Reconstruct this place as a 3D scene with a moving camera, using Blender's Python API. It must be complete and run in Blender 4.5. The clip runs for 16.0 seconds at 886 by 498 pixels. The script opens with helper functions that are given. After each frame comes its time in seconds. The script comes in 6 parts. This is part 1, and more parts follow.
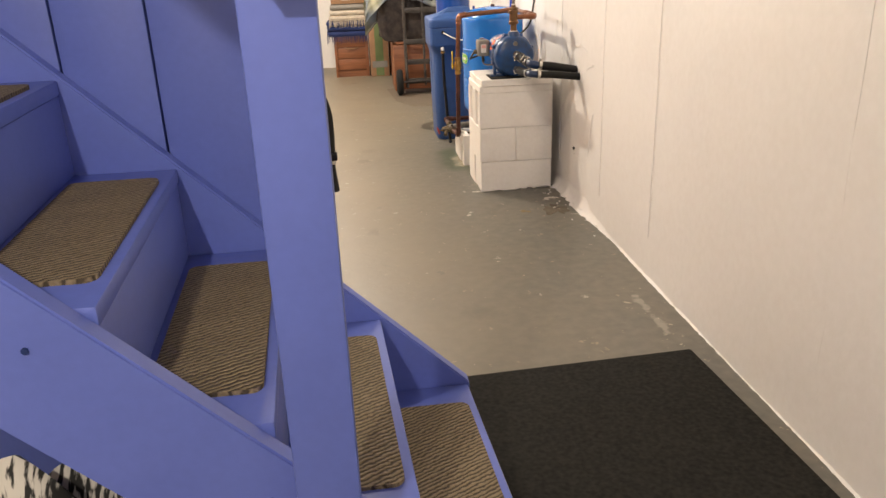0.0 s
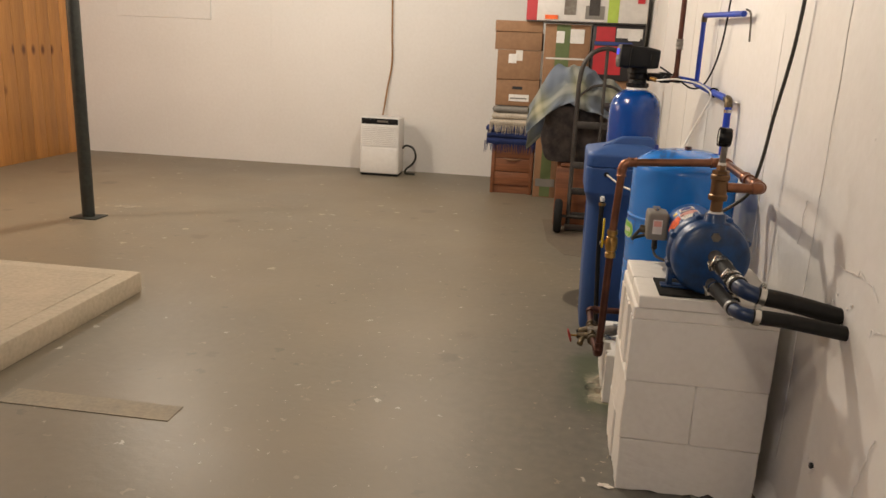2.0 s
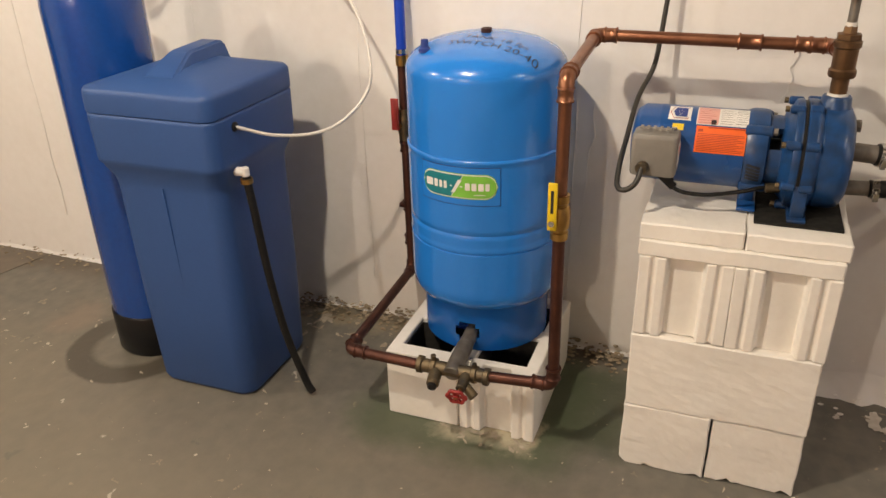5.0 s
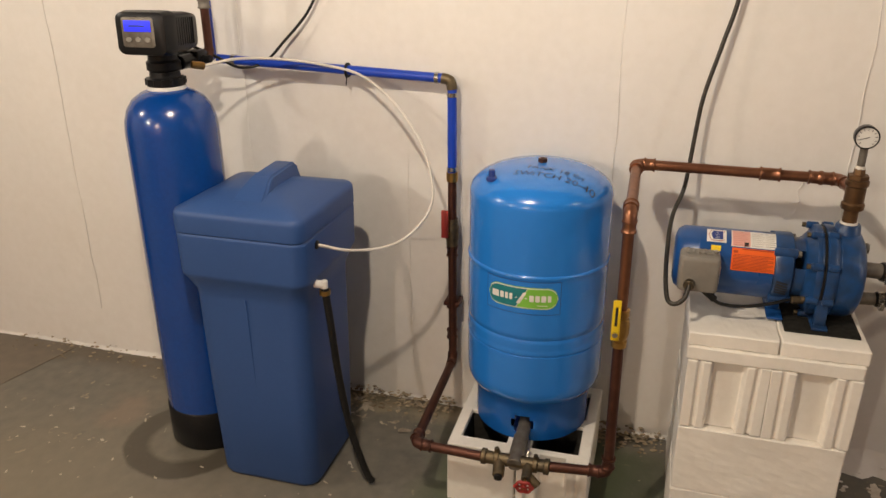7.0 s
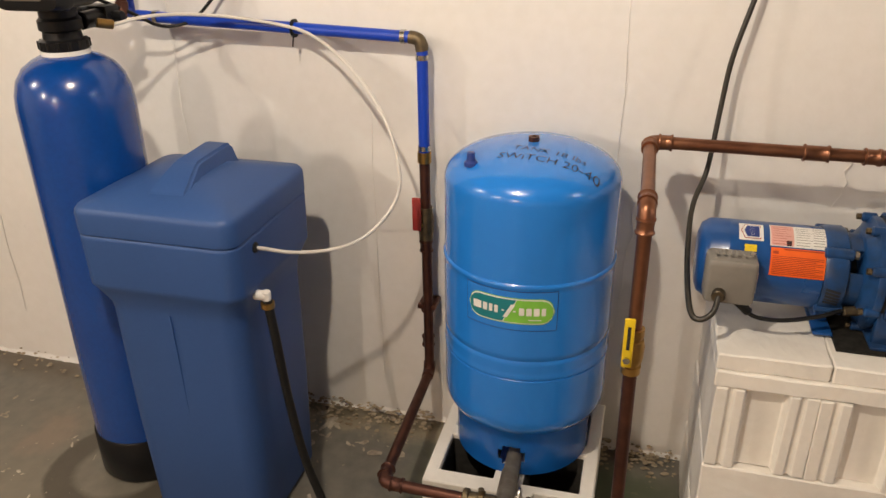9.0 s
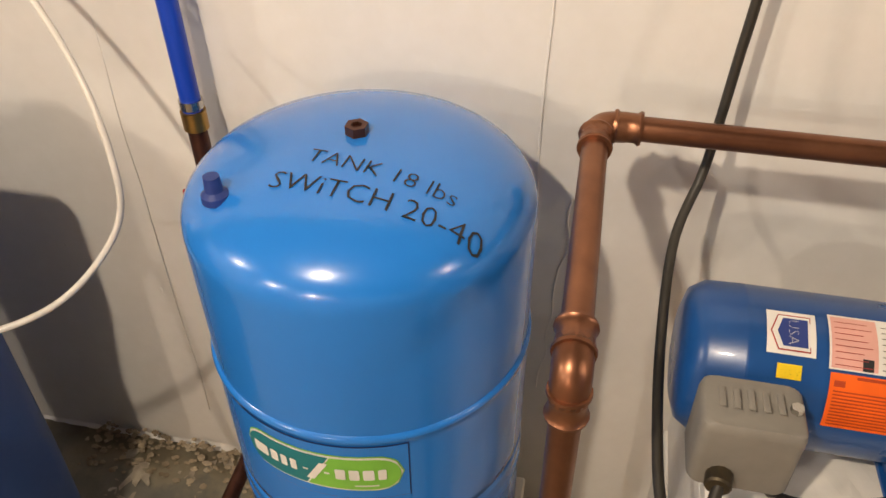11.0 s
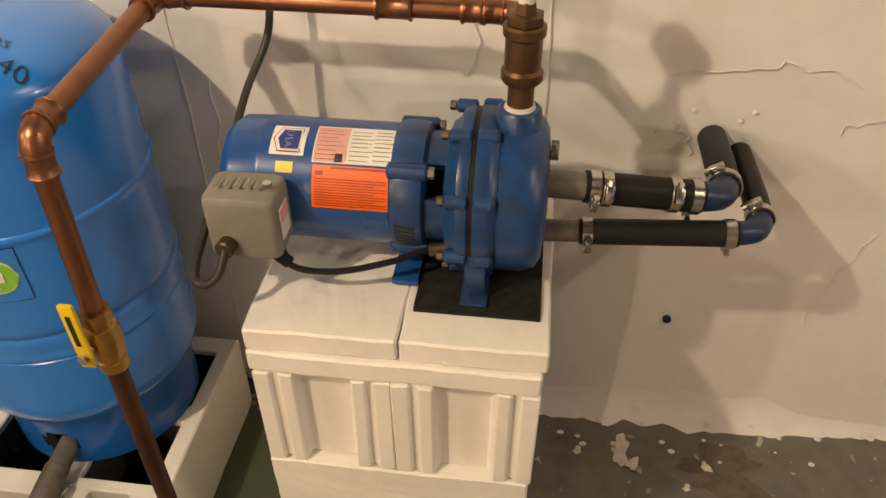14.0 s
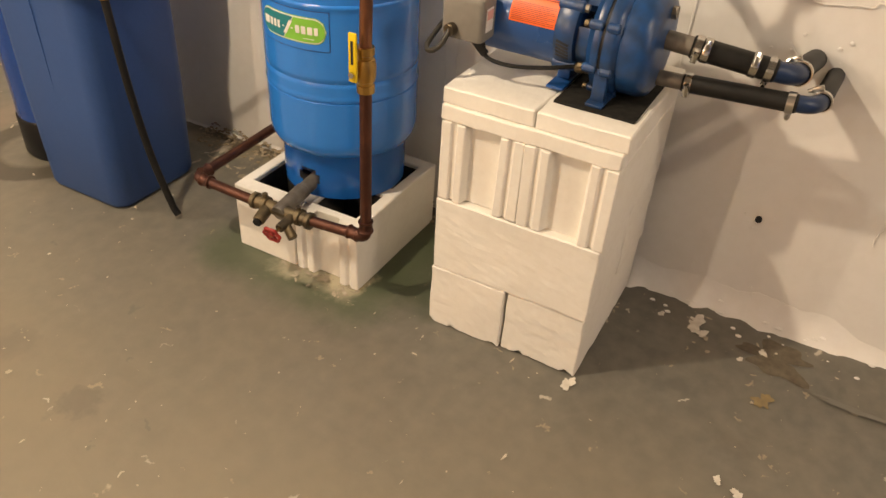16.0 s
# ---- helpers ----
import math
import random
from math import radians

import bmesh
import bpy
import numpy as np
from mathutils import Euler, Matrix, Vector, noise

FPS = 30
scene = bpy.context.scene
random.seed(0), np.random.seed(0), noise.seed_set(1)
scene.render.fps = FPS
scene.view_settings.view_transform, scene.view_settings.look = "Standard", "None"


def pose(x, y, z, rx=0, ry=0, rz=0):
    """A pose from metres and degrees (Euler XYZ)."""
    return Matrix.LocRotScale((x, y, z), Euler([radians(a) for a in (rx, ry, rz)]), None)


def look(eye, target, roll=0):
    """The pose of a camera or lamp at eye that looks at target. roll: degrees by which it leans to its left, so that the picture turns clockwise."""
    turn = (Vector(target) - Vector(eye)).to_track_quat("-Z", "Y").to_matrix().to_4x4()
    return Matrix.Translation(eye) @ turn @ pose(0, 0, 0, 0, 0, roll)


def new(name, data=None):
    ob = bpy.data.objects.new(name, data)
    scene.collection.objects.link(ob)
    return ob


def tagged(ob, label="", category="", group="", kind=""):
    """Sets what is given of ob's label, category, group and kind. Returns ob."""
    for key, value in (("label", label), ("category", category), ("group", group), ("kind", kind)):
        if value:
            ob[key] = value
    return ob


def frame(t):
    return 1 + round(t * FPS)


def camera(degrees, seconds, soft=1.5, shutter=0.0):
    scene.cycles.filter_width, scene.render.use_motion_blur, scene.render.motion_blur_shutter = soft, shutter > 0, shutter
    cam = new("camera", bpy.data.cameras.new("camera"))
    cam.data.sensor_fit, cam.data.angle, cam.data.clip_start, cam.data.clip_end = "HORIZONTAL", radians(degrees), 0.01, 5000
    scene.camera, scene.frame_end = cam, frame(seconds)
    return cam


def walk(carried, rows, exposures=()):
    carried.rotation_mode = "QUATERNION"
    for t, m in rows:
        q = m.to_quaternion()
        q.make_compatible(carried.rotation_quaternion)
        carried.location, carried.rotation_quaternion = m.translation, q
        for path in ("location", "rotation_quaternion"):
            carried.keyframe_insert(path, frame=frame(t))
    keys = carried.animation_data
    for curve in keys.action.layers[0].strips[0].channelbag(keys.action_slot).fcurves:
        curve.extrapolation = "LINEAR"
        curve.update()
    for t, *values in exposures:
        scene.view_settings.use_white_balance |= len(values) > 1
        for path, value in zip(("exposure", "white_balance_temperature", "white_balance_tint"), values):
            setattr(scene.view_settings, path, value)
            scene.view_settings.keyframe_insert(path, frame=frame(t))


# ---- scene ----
import collections

cam = camera(59.8, 16.0)
PATH = [
    (0, (0.184, -0.1, 1.271), (0.389, 1.757, 0.558), -2.2),
    (0.5, (0.382, 0.31, 1.276), (0.631, 2.177, 0.604), -2.0),
    (1, (0.576, 0.796, 1.28), (0.726, 2.683, 0.635), 0.3),
    (1.5, (0.635, 1.319, 1.306), (0.568, 3.223, 0.699), 1.4),
    (2, (0.619, 1.891, 1.296), (0.348, 3.806, 0.786), 2.5),
    (2.5, (0.478, 2.434, 1.28), (0.349, 4.365, 0.775), 2.4),
    (3, (0.292, 2.962, 1.256), (0.416, 4.85, 0.608), 0.7),
    (3.5, (0.018, 3.405, 1.251), (0.785, 5.08, 0.473), -1.8),
    (4, (-0.219, 3.789, 1.242), (1.009, 5.133, 0.416), -3.9),
    (4.2, (-0.326, 3.908, 1.237), (1.074, 5.05, 0.38), -3.7),
    (6.3, (-0.821, 4.596, 1.48), (0.937, 5.05, 0.642), -0.8),
    (6.5, (-0.839, 4.589, 1.5), (0.937, 5.062, 0.711), -0.6),
    (7, (-0.861, 4.564, 1.525), (0.915, 5.082, 0.763), -0.3),
    (7.5, (-0.871, 4.597, 1.494), (0.909, 5.115, 0.742), 0.4),
    (8, (-0.841, 4.616, 1.476), (0.924, 5.152, 0.702), 0.4),
    (8.5, (-0.757, 4.633, 1.468), (0.996, 5.181, 0.677), -0.6),
    (9, (-0.474, 4.633, 1.454), (1.271, 5.111, 0.602), -0.7),
    (9.2, (-0.362, 4.634, 1.468), (1.374, 5.066, 0.576), -0.5),
    (11.3, (0.475, 4.618, 1.355), (1.952, 4.995, 0.061), -1.6),
    (11.5, (0.456, 4.611, 1.353), (1.919, 5.008, 0.048), -2.1),
    (12, (0.321, 4.556, 1.363), (1.796, 4.952, 0.071), -2.6),
    (12.5, (0.207, 4.447, 1.356), (1.718, 4.703, 0.072), -1.9),
    (13, (0.221, 4.277, 1.362), (1.745, 4.444, 0.078), -1.3),
    (13.5, (0.239, 4.145, 1.354), (1.774, 4.304, 0.082), -0.5),
    (14, (0.211, 4.097, 1.347), (1.745, 4.3, 0.08), -0.4),
    (14.5, (0.018, 4.087, 1.34), (1.541, 4.37, 0.075), -0.2),
    (15, (-0.196, 4.06, 1.288), (1.266, 4.444, -0.021), 1.4),
    (15.5, (-0.317, 3.904, 1.268), (1.123, 4.432, -0.015), 3.7),
    (16, (-0.423, 3.766, 1.295), (1.015, 4.498, 0.114), 3.7),
]
EXPOSURES = [(0.0, 0.62, 6400, 10), (0.3, 0.36, 6450, 10), (0.6, 0.14, 6500, 10), (1.0, -0.14, 6500, 10), (2.0, -0.3, 6500, 10), (2.6, -0.3, 6500, 10), (3.1, -0.15, 6500, 10), (4.0, 0.02, 6500, 10), (6.3, -0.25, 6650, 10), (7.0, -0.4, 6650, 10), (8.5, -0.32, 6550, 10),
             (9.2, -0.24, 6500, 10), (11.5, -0.08, 6900, 10), (12.5, -0.02, 7150, 10), (13.2, -0.1, 7500, 10), (14.0, -0.13, 7600, 10), (14.5, 0.05, 7500, 10), (15.0, 0.2, 7400, 10), (16.0, 0.28, 7400, 10)]
walk(cam, [(t, look(eye, target, roll)) for t, eye, target, roll in PATH], EXPOSURES)

# ---- light ----
world = bpy.data.worlds.new("world")
scene.world = world
world.use_nodes = True
world.node_tree.nodes["Background"].inputs[0].default_value = (1.0, 0.9, 0.8, 1)
world.node_tree.nodes["Background"].inputs[1].default_value = 0.004


def bulb(x, y, z, watts, size=0.032, colour=(1.0, 0.865, 0.70)):
    lamp = bpy.data.lights.new("bulb", "POINT")
    lamp.energy, lamp.color, lamp.shadow_soft_size = watts, colour, size
    ob = new("bulb", lamp)
    ob.location = (x, y, z)
    return ob


# bare bulbs on the basement ceiling, and one added fill lamp
COOL = (1.0, 0.90, 0.77)
bulb(-0.10, 5.15, 2.2, 104)
bulb(-0.34, 7.55, 2.2, 80, colour=COOL)
bulb(-2.40, 7.40, 2.2, 108, colour=COOL)
bulb(-4.1, 6.0, 2.2, 128, colour=COOL)
# weak fill with no bulb behind it, brightens the pedestal's south face and near wall
bulb(0.15, 2.55, 2.2, 34)
bulb(-0.45, -0.55, 2.2, 74)


# ---- materials ----
def material(name, colour, rough=0.6, metal=0.0, second=None, grain=40.0, blotch=3.0, mix=0.5, bump=0.15, coat=0.0,
             stretch=(1, 1, 1), depth=0.004, spread=(0.35, 0.65), vary=0.0, rough_vary=0.12, spec=0.5):
    """Noise at two scales between two colours, with fine relief."""
    m = bpy.data.materials.new(name)
    m.use_nodes = True
    nt = m.node_tree
    N, K = nt.nodes, nt.links
    p = N["Principled BSDF"]
    second = second or tuple(c * 0.82 for c in colour)
    tc = N.new("ShaderNodeTexCoord")
    mp = N.new("ShaderNodeMapping")
    mp.inputs["Scale"].default_value = stretch
    K.new(tc.outputs["Object"], mp.inputs["Vector"])
    n1 = N.new("ShaderNodeTexNoise")
    n1.inputs["Scale"].default_value, n1.inputs["Detail"].default_value = blotch, 6
    n2 = N.new("ShaderNodeTexNoise")
    n2.inputs["Scale"].default_value, n2.inputs["Detail"].default_value = grain, 4
    for n in (n1, n2):
        K.new(mp.outputs[0], n.inputs["Vector"])
    ad = N.new("ShaderNodeMath")
    ad.operation = "MULTIPLY_ADD"
    ad.inputs[1].default_value = mix
    sub = N.new("ShaderNodeMath")
    sub.operation = "MULTIPLY"
    sub.inputs[1].default_value = 1 - mix
    K.new(n1.outputs["Fac"], sub.inputs[0])
    K.new(n2.outputs["Fac"], ad.inputs[0])
    K.new(sub.outputs[0], ad.inputs[2])
    ramp = N.new("ShaderNodeValToRGB")
    ramp.color_ramp.elements[0].position, ramp.color_ramp.elements[1].position = spread
    ramp.color_ramp.elements[0].color = (*second, 1)
    ramp.color_ramp.elements[1].color = (*colour, 1)
    K.new(ad.outputs[0], ramp.inputs[0])
    out = ramp.outputs[0]
    if vary:
        oi = N.new("ShaderNodeObjectInfo")
        hs = N.new("ShaderNodeHueSaturation")
        mr = N.new("ShaderNodeMapRange")
        mr.inputs["To Min"].default_value, mr.inputs["To Max"].default_value = 1 - vary, 1 + vary
        K.new(oi.outputs["Random"], mr.inputs["Value"])
        K.new(mr.outputs[0], hs.inputs["Value"])
        K.new(out, hs.inputs["Color"])
        out = hs.outputs[0]
    K.new(out, p.inputs["Base Color"])
    rr = N.new("ShaderNodeMapRange")
    rr.inputs["To Min"].default_value, rr.inputs["To Max"].default_value = max(rough - rough_vary, 0.03), min(rough + rough_vary, 1)
    K.new(n1.outputs["Fac"], rr.inputs["Value"])
    K.new(rr.outputs[0], p.inputs["Roughness"])
    p.inputs["Metallic"].default_value = metal
    p.inputs["Specular IOR Level"].default_value = spec
    p.inputs["Coat Weight"].default_value = coat
    p.inputs["Coat Roughness"].default_value = 0.08
    if bump:
        b = N.new("ShaderNodeBump")
        b.inputs["Strength"].default_value, b.inputs["Distance"].default_value = bump, depth
        K.new(ad.outputs[0], b.inputs["Height"])
        K.new(b.outputs[0], p.inputs["Normal"])
    return m


def floor_material():
    """Worn grey-green painted concrete: tan dust, pale chips, darker damp patches."""
    m = material("painted_concrete_floor", (0.168, 0.158, 0.132), 0.46, second=(0.112, 0.108, 0.094), grain=22, blotch=0.8, mix=0.6,
                 bump=0.55, depth=0.004, spread=(0.38, 0.62), rough_vary=0.22)
    nt = m.node_tree
    N, K = nt.nodes, nt.links
    p = N["Principled BSDF"]
    base = p.inputs["Base Color"].links[0].from_socket
    tc = N["Texture Coordinate"]
    wob = N.new("ShaderNodeTexNoise")
    wob.inputs["Scale"].default_value, wob.inputs["Detail"].default_value = 30, 3
    mixv = N.new("ShaderNodeVectorMath")
    mixv.operation = "MULTIPLY_ADD"
    mixv.inputs[1].default_value = (0.09, 0.09, 0)
    K.new(wob.outputs["Color"], mixv.inputs[0])
    K.new(tc.outputs["Object"], wob.inputs["Vector"])
    K.new(tc.outputs["Object"], mixv.inputs[2])
    big = N.new("ShaderNodeTexNoise")
    big.inputs["Scale"].default_value, big.inputs["Detail"].default_value, big.inputs["Roughness"].default_value = 0.45, 8, 0.62
    K.new(tc.outputs["Object"], big.inputs["Vector"])
    rb = N.new("ShaderNodeValToRGB")
    rb.color_ramp.elements[0].position, rb.color_ramp.elements[1].position = 0.42, 0.66
    K.new(big.outputs["Fac"], rb.inputs[0])
    tan = N.new("ShaderNodeMix")
    tan.data_type = "RGBA"
    tan.inputs[7].default_value = (0.242, 0.201, 0.140, 1)
    # the tan, trodden part lies away from the east wall
    sx = N.new("ShaderNodeSeparateXYZ")
    K.new(mixv.outputs[0], sx.inputs[0])
    worn = N.new("ShaderNodeMapRange")
    worn.inputs["From Min"].default_value, worn.inputs["From Max"].default_value = 1.05, 0.2
    worn.inputs["To Min"].default_value, worn.inputs["To Max"].default_value = 0.0, 0.70
    K.new(sx.outputs[0], worn.inputs["Value"])
    fac = N.new("ShaderNodeMath")
    fac.operation = "MULTIPLY_ADD"
    fac.inputs[1].default_value = 0.45
    fac.use_clamp = True
    K.new(rb.outputs[0], fac.inputs[0])
    K.new(worn.outputs[0], fac.inputs[2])
    K.new(fac.outputs[0], tan.inputs[0])
    K.new(base, tan.inputs[6])
    out = tan.outputs[2]
    for scale, reach, power_by, tint in ((5.5, 0.15, 3.0, (0.46, 0.39, 0.28)), (12.0, 0.17, 3.5, (0.55, 0.50, 0.41)), (24.0, 0.24, 3.0, (0.34, 0.28, 0.195)), (9.0, 0.22, 3.5, (0.11, 0.105, 0.085)), (3.1, 0.30, 4.0, (0.12, 0.10, 0.078))):
        chips = N.new("ShaderNodeTexVoronoi")
        chips.inputs["Scale"].default_value = scale
        K.new(mixv.outputs[0], chips.inputs["Vector"])
        sep = N.new("ShaderNodeSeparateColor")
        K.new(chips.outputs["Color"], sep.inputs[0])
        power = N.new("ShaderNodeMath")
        power.operation = "POWER"
        power.inputs[1].default_value = power_by
        K.new(sep.outputs[0], power.inputs[0])
        size = N.new("ShaderNodeMath")
        size.operation = "MULTIPLY"
        size.inputs[1].default_value = reach
        K.new(power.outputs[0], size.inputs[0])
        soft_edge = N.new("ShaderNodeMapRange")
        K.new(chips.outputs["Distance"], soft_edge.inputs["Value"])
        K.new(size.outputs[0], soft_edge.inputs["From Min"])
        half = N.new("ShaderNodeMath")
        half.operation = "MULTIPLY"
        half.inputs[1].default_value = 0.6
        K.new(size.outputs[0], half.inputs[0])
        K.new(half.outputs[0], soft_edge.inputs["From Max"])
        chip = N.new("ShaderNodeMix")
        chip.data_type = "RGBA"
        chip.inputs[7].default_value = (*tint, 1)
        f2 = N.new("ShaderNodeMath")
        f2.operation = "MULTIPLY"
        f2.inputs[1].default_value = 0.8 if tint[0] > 0.2 else 0.45
        K.new(soft_edge.outputs[0], f2.inputs[0])
        K.new(f2.outputs[0], chip.inputs[0])
        K.new(out, chip.inputs[6])
        out = chip.outputs[2]
    edge = N.new("ShaderNodeTexNoise")
    edge.inputs["Scale"].default_value, edge.inputs["Detail"].default_value, edge.inputs["Roughness"].default_value = 9, 7, 0.65
    K.new(tc.outputs["Object"], edge.inputs["Vector"])

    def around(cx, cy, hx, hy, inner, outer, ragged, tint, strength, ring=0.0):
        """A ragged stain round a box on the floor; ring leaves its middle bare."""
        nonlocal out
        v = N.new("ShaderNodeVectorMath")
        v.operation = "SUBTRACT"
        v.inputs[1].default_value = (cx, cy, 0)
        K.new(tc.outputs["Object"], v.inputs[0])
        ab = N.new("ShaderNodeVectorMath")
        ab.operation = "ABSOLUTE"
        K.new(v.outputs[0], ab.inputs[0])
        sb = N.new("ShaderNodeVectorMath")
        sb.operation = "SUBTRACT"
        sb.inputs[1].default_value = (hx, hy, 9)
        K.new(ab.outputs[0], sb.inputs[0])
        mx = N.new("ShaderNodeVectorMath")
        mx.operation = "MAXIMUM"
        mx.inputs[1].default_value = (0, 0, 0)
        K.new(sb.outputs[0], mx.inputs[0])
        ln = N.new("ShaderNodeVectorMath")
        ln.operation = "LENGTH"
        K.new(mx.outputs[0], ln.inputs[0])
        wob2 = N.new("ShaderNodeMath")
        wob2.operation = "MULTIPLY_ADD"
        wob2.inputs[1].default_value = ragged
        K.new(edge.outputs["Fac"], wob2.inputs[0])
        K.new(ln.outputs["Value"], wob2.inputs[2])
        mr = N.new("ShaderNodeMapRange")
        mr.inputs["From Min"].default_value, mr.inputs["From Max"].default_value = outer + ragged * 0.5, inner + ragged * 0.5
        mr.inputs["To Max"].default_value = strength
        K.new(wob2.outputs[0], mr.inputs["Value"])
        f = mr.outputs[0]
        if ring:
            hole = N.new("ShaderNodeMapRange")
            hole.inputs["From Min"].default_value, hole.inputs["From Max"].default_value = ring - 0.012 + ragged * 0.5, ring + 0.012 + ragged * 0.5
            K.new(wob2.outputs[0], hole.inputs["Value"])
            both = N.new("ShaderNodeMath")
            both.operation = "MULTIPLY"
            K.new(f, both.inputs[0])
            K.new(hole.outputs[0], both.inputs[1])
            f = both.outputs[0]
        c = N.new("ShaderNodeMix")
        c.data_type = "RGBA"
        c.inputs[7].default_value = (*tint, 1)
        K.new(f, c.inputs[0])
        K.new(out, c.inputs[6])
        out = c.outputs[2]

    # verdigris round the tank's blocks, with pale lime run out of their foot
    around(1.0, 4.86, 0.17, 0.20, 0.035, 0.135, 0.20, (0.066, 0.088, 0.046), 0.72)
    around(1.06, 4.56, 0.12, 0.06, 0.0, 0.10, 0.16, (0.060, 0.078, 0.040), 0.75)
    around(0.90, 4.73, 0.02, 0.055, 0.010, 0.034, 0.13, (0.46, 0.40, 0.27), 0.9)
    around(0.88, 4.80, 0.02, 0.10, 0.0, 0.06, 0.22, (0.40, 0.36, 0.26), 0.7)
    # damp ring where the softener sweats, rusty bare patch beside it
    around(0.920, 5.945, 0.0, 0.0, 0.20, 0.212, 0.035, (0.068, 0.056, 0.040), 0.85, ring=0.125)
    around(1.0, 6.24, 0.05, 0.03, 0.0, 0.07, 0.24, (0.25, 0.19, 0.14), 0.6)
    # dirt and lime along the wall behind the tank
    around(1.33, 5.35, 0.05, 0.26, 0.0, 0.07, 0.22, (0.36, 0.31, 0.20), 0.8)
    around(1.33, 5.10, 0.03, 0.55, 0.0, 0.05, 0.20, (0.075, 0.055, 0.034), 0.75)
    around(1.33, 6.35, 0.05, 0.55, 0.0, 0.09, 0.24, (0.115, 0.085, 0.055), 0.7)
    # paint slopped beside the pedestal and by the mat
    around(1.225, 2.38, 0.004, 0.16, 0.0, 0.012, 0.17, (0.42, 0.38, 0.31), 0.55)
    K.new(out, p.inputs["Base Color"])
    return m


def wood(name, colour, dark, ring=9.0, along="z", vary=0.12, rough=0.45):
    """Boards with stretched grain."""
    st = {"z": (ring, ring, 0.5), "x": (0.5, ring, ring), "y": (ring, 0.5, ring)}[along]
    return material(name, colour, rough, second=dark, grain=9, blotch=2.0, mix=0.6, bump=0.12, stretch=st, vary=vary, spread=(0.3, 0.68))


M_FLOOR = floor_material()
M_WALL = material("white_painted_concrete", (0.785, 0.76, 0.725), 0.5, second=(0.72, 0.692, 0.648), grain=34, blotch=0.9, mix=0.36, bump=0.5, depth=0.005, spread=(0.3, 0.62))
M_WALLDIRT = material("crumbled_plaster", (0.46, 0.38, 0.27), 0.9, second=(0.15, 0.11, 0.065), grain=25, blotch=9, bump=0.6, depth=0.01)
# ceiling is out of view; dark brown chosen to hold down its bounce
M_CEIL = material("unseen_ceiling_low_bounce", (0.13, 0.105, 0.08), 0.85, second=(0.08, 0.06, 0.045), grain=12, bump=0.2)
M_PINE = wood("knotty_pine", (0.60, 0.285, 0.085), (0.42, 0.175, 0.045), vary=0.2)


def add_knots(m):
    """Dark oval knots in the boards."""
    N, K = m.node_tree.nodes, m.node_tree.links
    p = N["Principled BSDF"]
    base = p.inputs["Base Color"].links[0].from_socket
    oi = N.new("ShaderNodeObjectInfo")
    sc = N.new("ShaderNodeMapping")
    sc.inputs["Scale"].default_value = (4.5, 4.5, 2.6)
    K.new(N["Texture Coordinate"].outputs["Object"], sc.inputs["Vector"])
    K.new(oi.outputs["Location"], sc.inputs["Location"])
    v = N.new("ShaderNodeTexVoronoi")
    v.inputs["Scale"].default_value = 1.0
    K.new(sc.outputs[0], v.inputs["Vector"])
    r = N.new("ShaderNodeMapRange")
    r.inputs["From Min"].default_value, r.inputs["From Max"].default_value = 0.17, 0.06
    K.new(v.outputs["Distance"], r.inputs["Value"])
    mx = N.new("ShaderNodeMix")
    mx.data_type = "RGBA"
    mx.inputs[7].default_value = (0.14, 0.045, 0.014, 1)
    K.new(r.outputs[0], mx.inputs[0])
    K.new(base, mx.inputs[6])
    K.new(mx.outputs[2], p.inputs["Base Color"])


add_knots(M_PINE)
M_BLUE = material("periwinkle_paint", (0.118, 0.165, 0.54), 0.42, second=(0.10, 0.14, 0.47), grain=60, blotch=4, mix=0.3, bump=0.12, depth=0.002)
M_CARPET = material("brown_ribbed_carpet", (0.30, 0.235, 0.145), 0.95, second=(0.20, 0.152, 0.09), grain=160, blotch=9, mix=0.6, bump=0.0)


def add_ribs(m, pitch, turn, dark):
    """Slanted loop-pile ribs with dark furrows."""
    N, K = m.node_tree.nodes, m.node_tree.links
    p = N["Principled BSDF"]
    base = p.inputs["Base Color"].links[0].from_socket
    mp = N.new("ShaderNodeMapping")
    mp.inputs["Rotation"].default_value = (0, 0, radians(turn))
    K.new(N["Texture Coordinate"].outputs["Object"], mp.inputs["Vector"])
    w = N.new("ShaderNodeTexWave")
    w.inputs["Scale"].default_value = 0.314 / pitch
    w.inputs["Distortion"].default_value, w.inputs["Detail"].default_value, w.inputs["Detail Scale"].default_value = 3.5, 2.5, 2.2
    K.new(mp.outputs[0], w.inputs["Vector"])
    r = N.new("ShaderNodeMapRange")
    r.inputs["From Min"].default_value, r.inputs["From Max"].default_value = 0.55, 0.15
    r.inputs["To Max"].default_value = 0.9
    K.new(w.outputs["Fac"], r.inputs["Value"])
    mx = N.new("ShaderNodeMix")
    mx.data_type = "RGBA"
    mx.inputs[7].default_value = (*dark, 1)
    K.new(r.outputs[0], mx.inputs[0])
    K.new(base, mx.inputs[6])
    K.new(mx.outputs[2], p.inputs["Base Color"])
    b = N.new("ShaderNodeBump")
    b.inputs["Strength"].default_value, b.inputs["Distance"].default_value = 0.9, 0.004
    K.new(w.outputs["Fac"], b.inputs["Height"])
    K.new(b.outputs[0], p.inputs["Normal"])


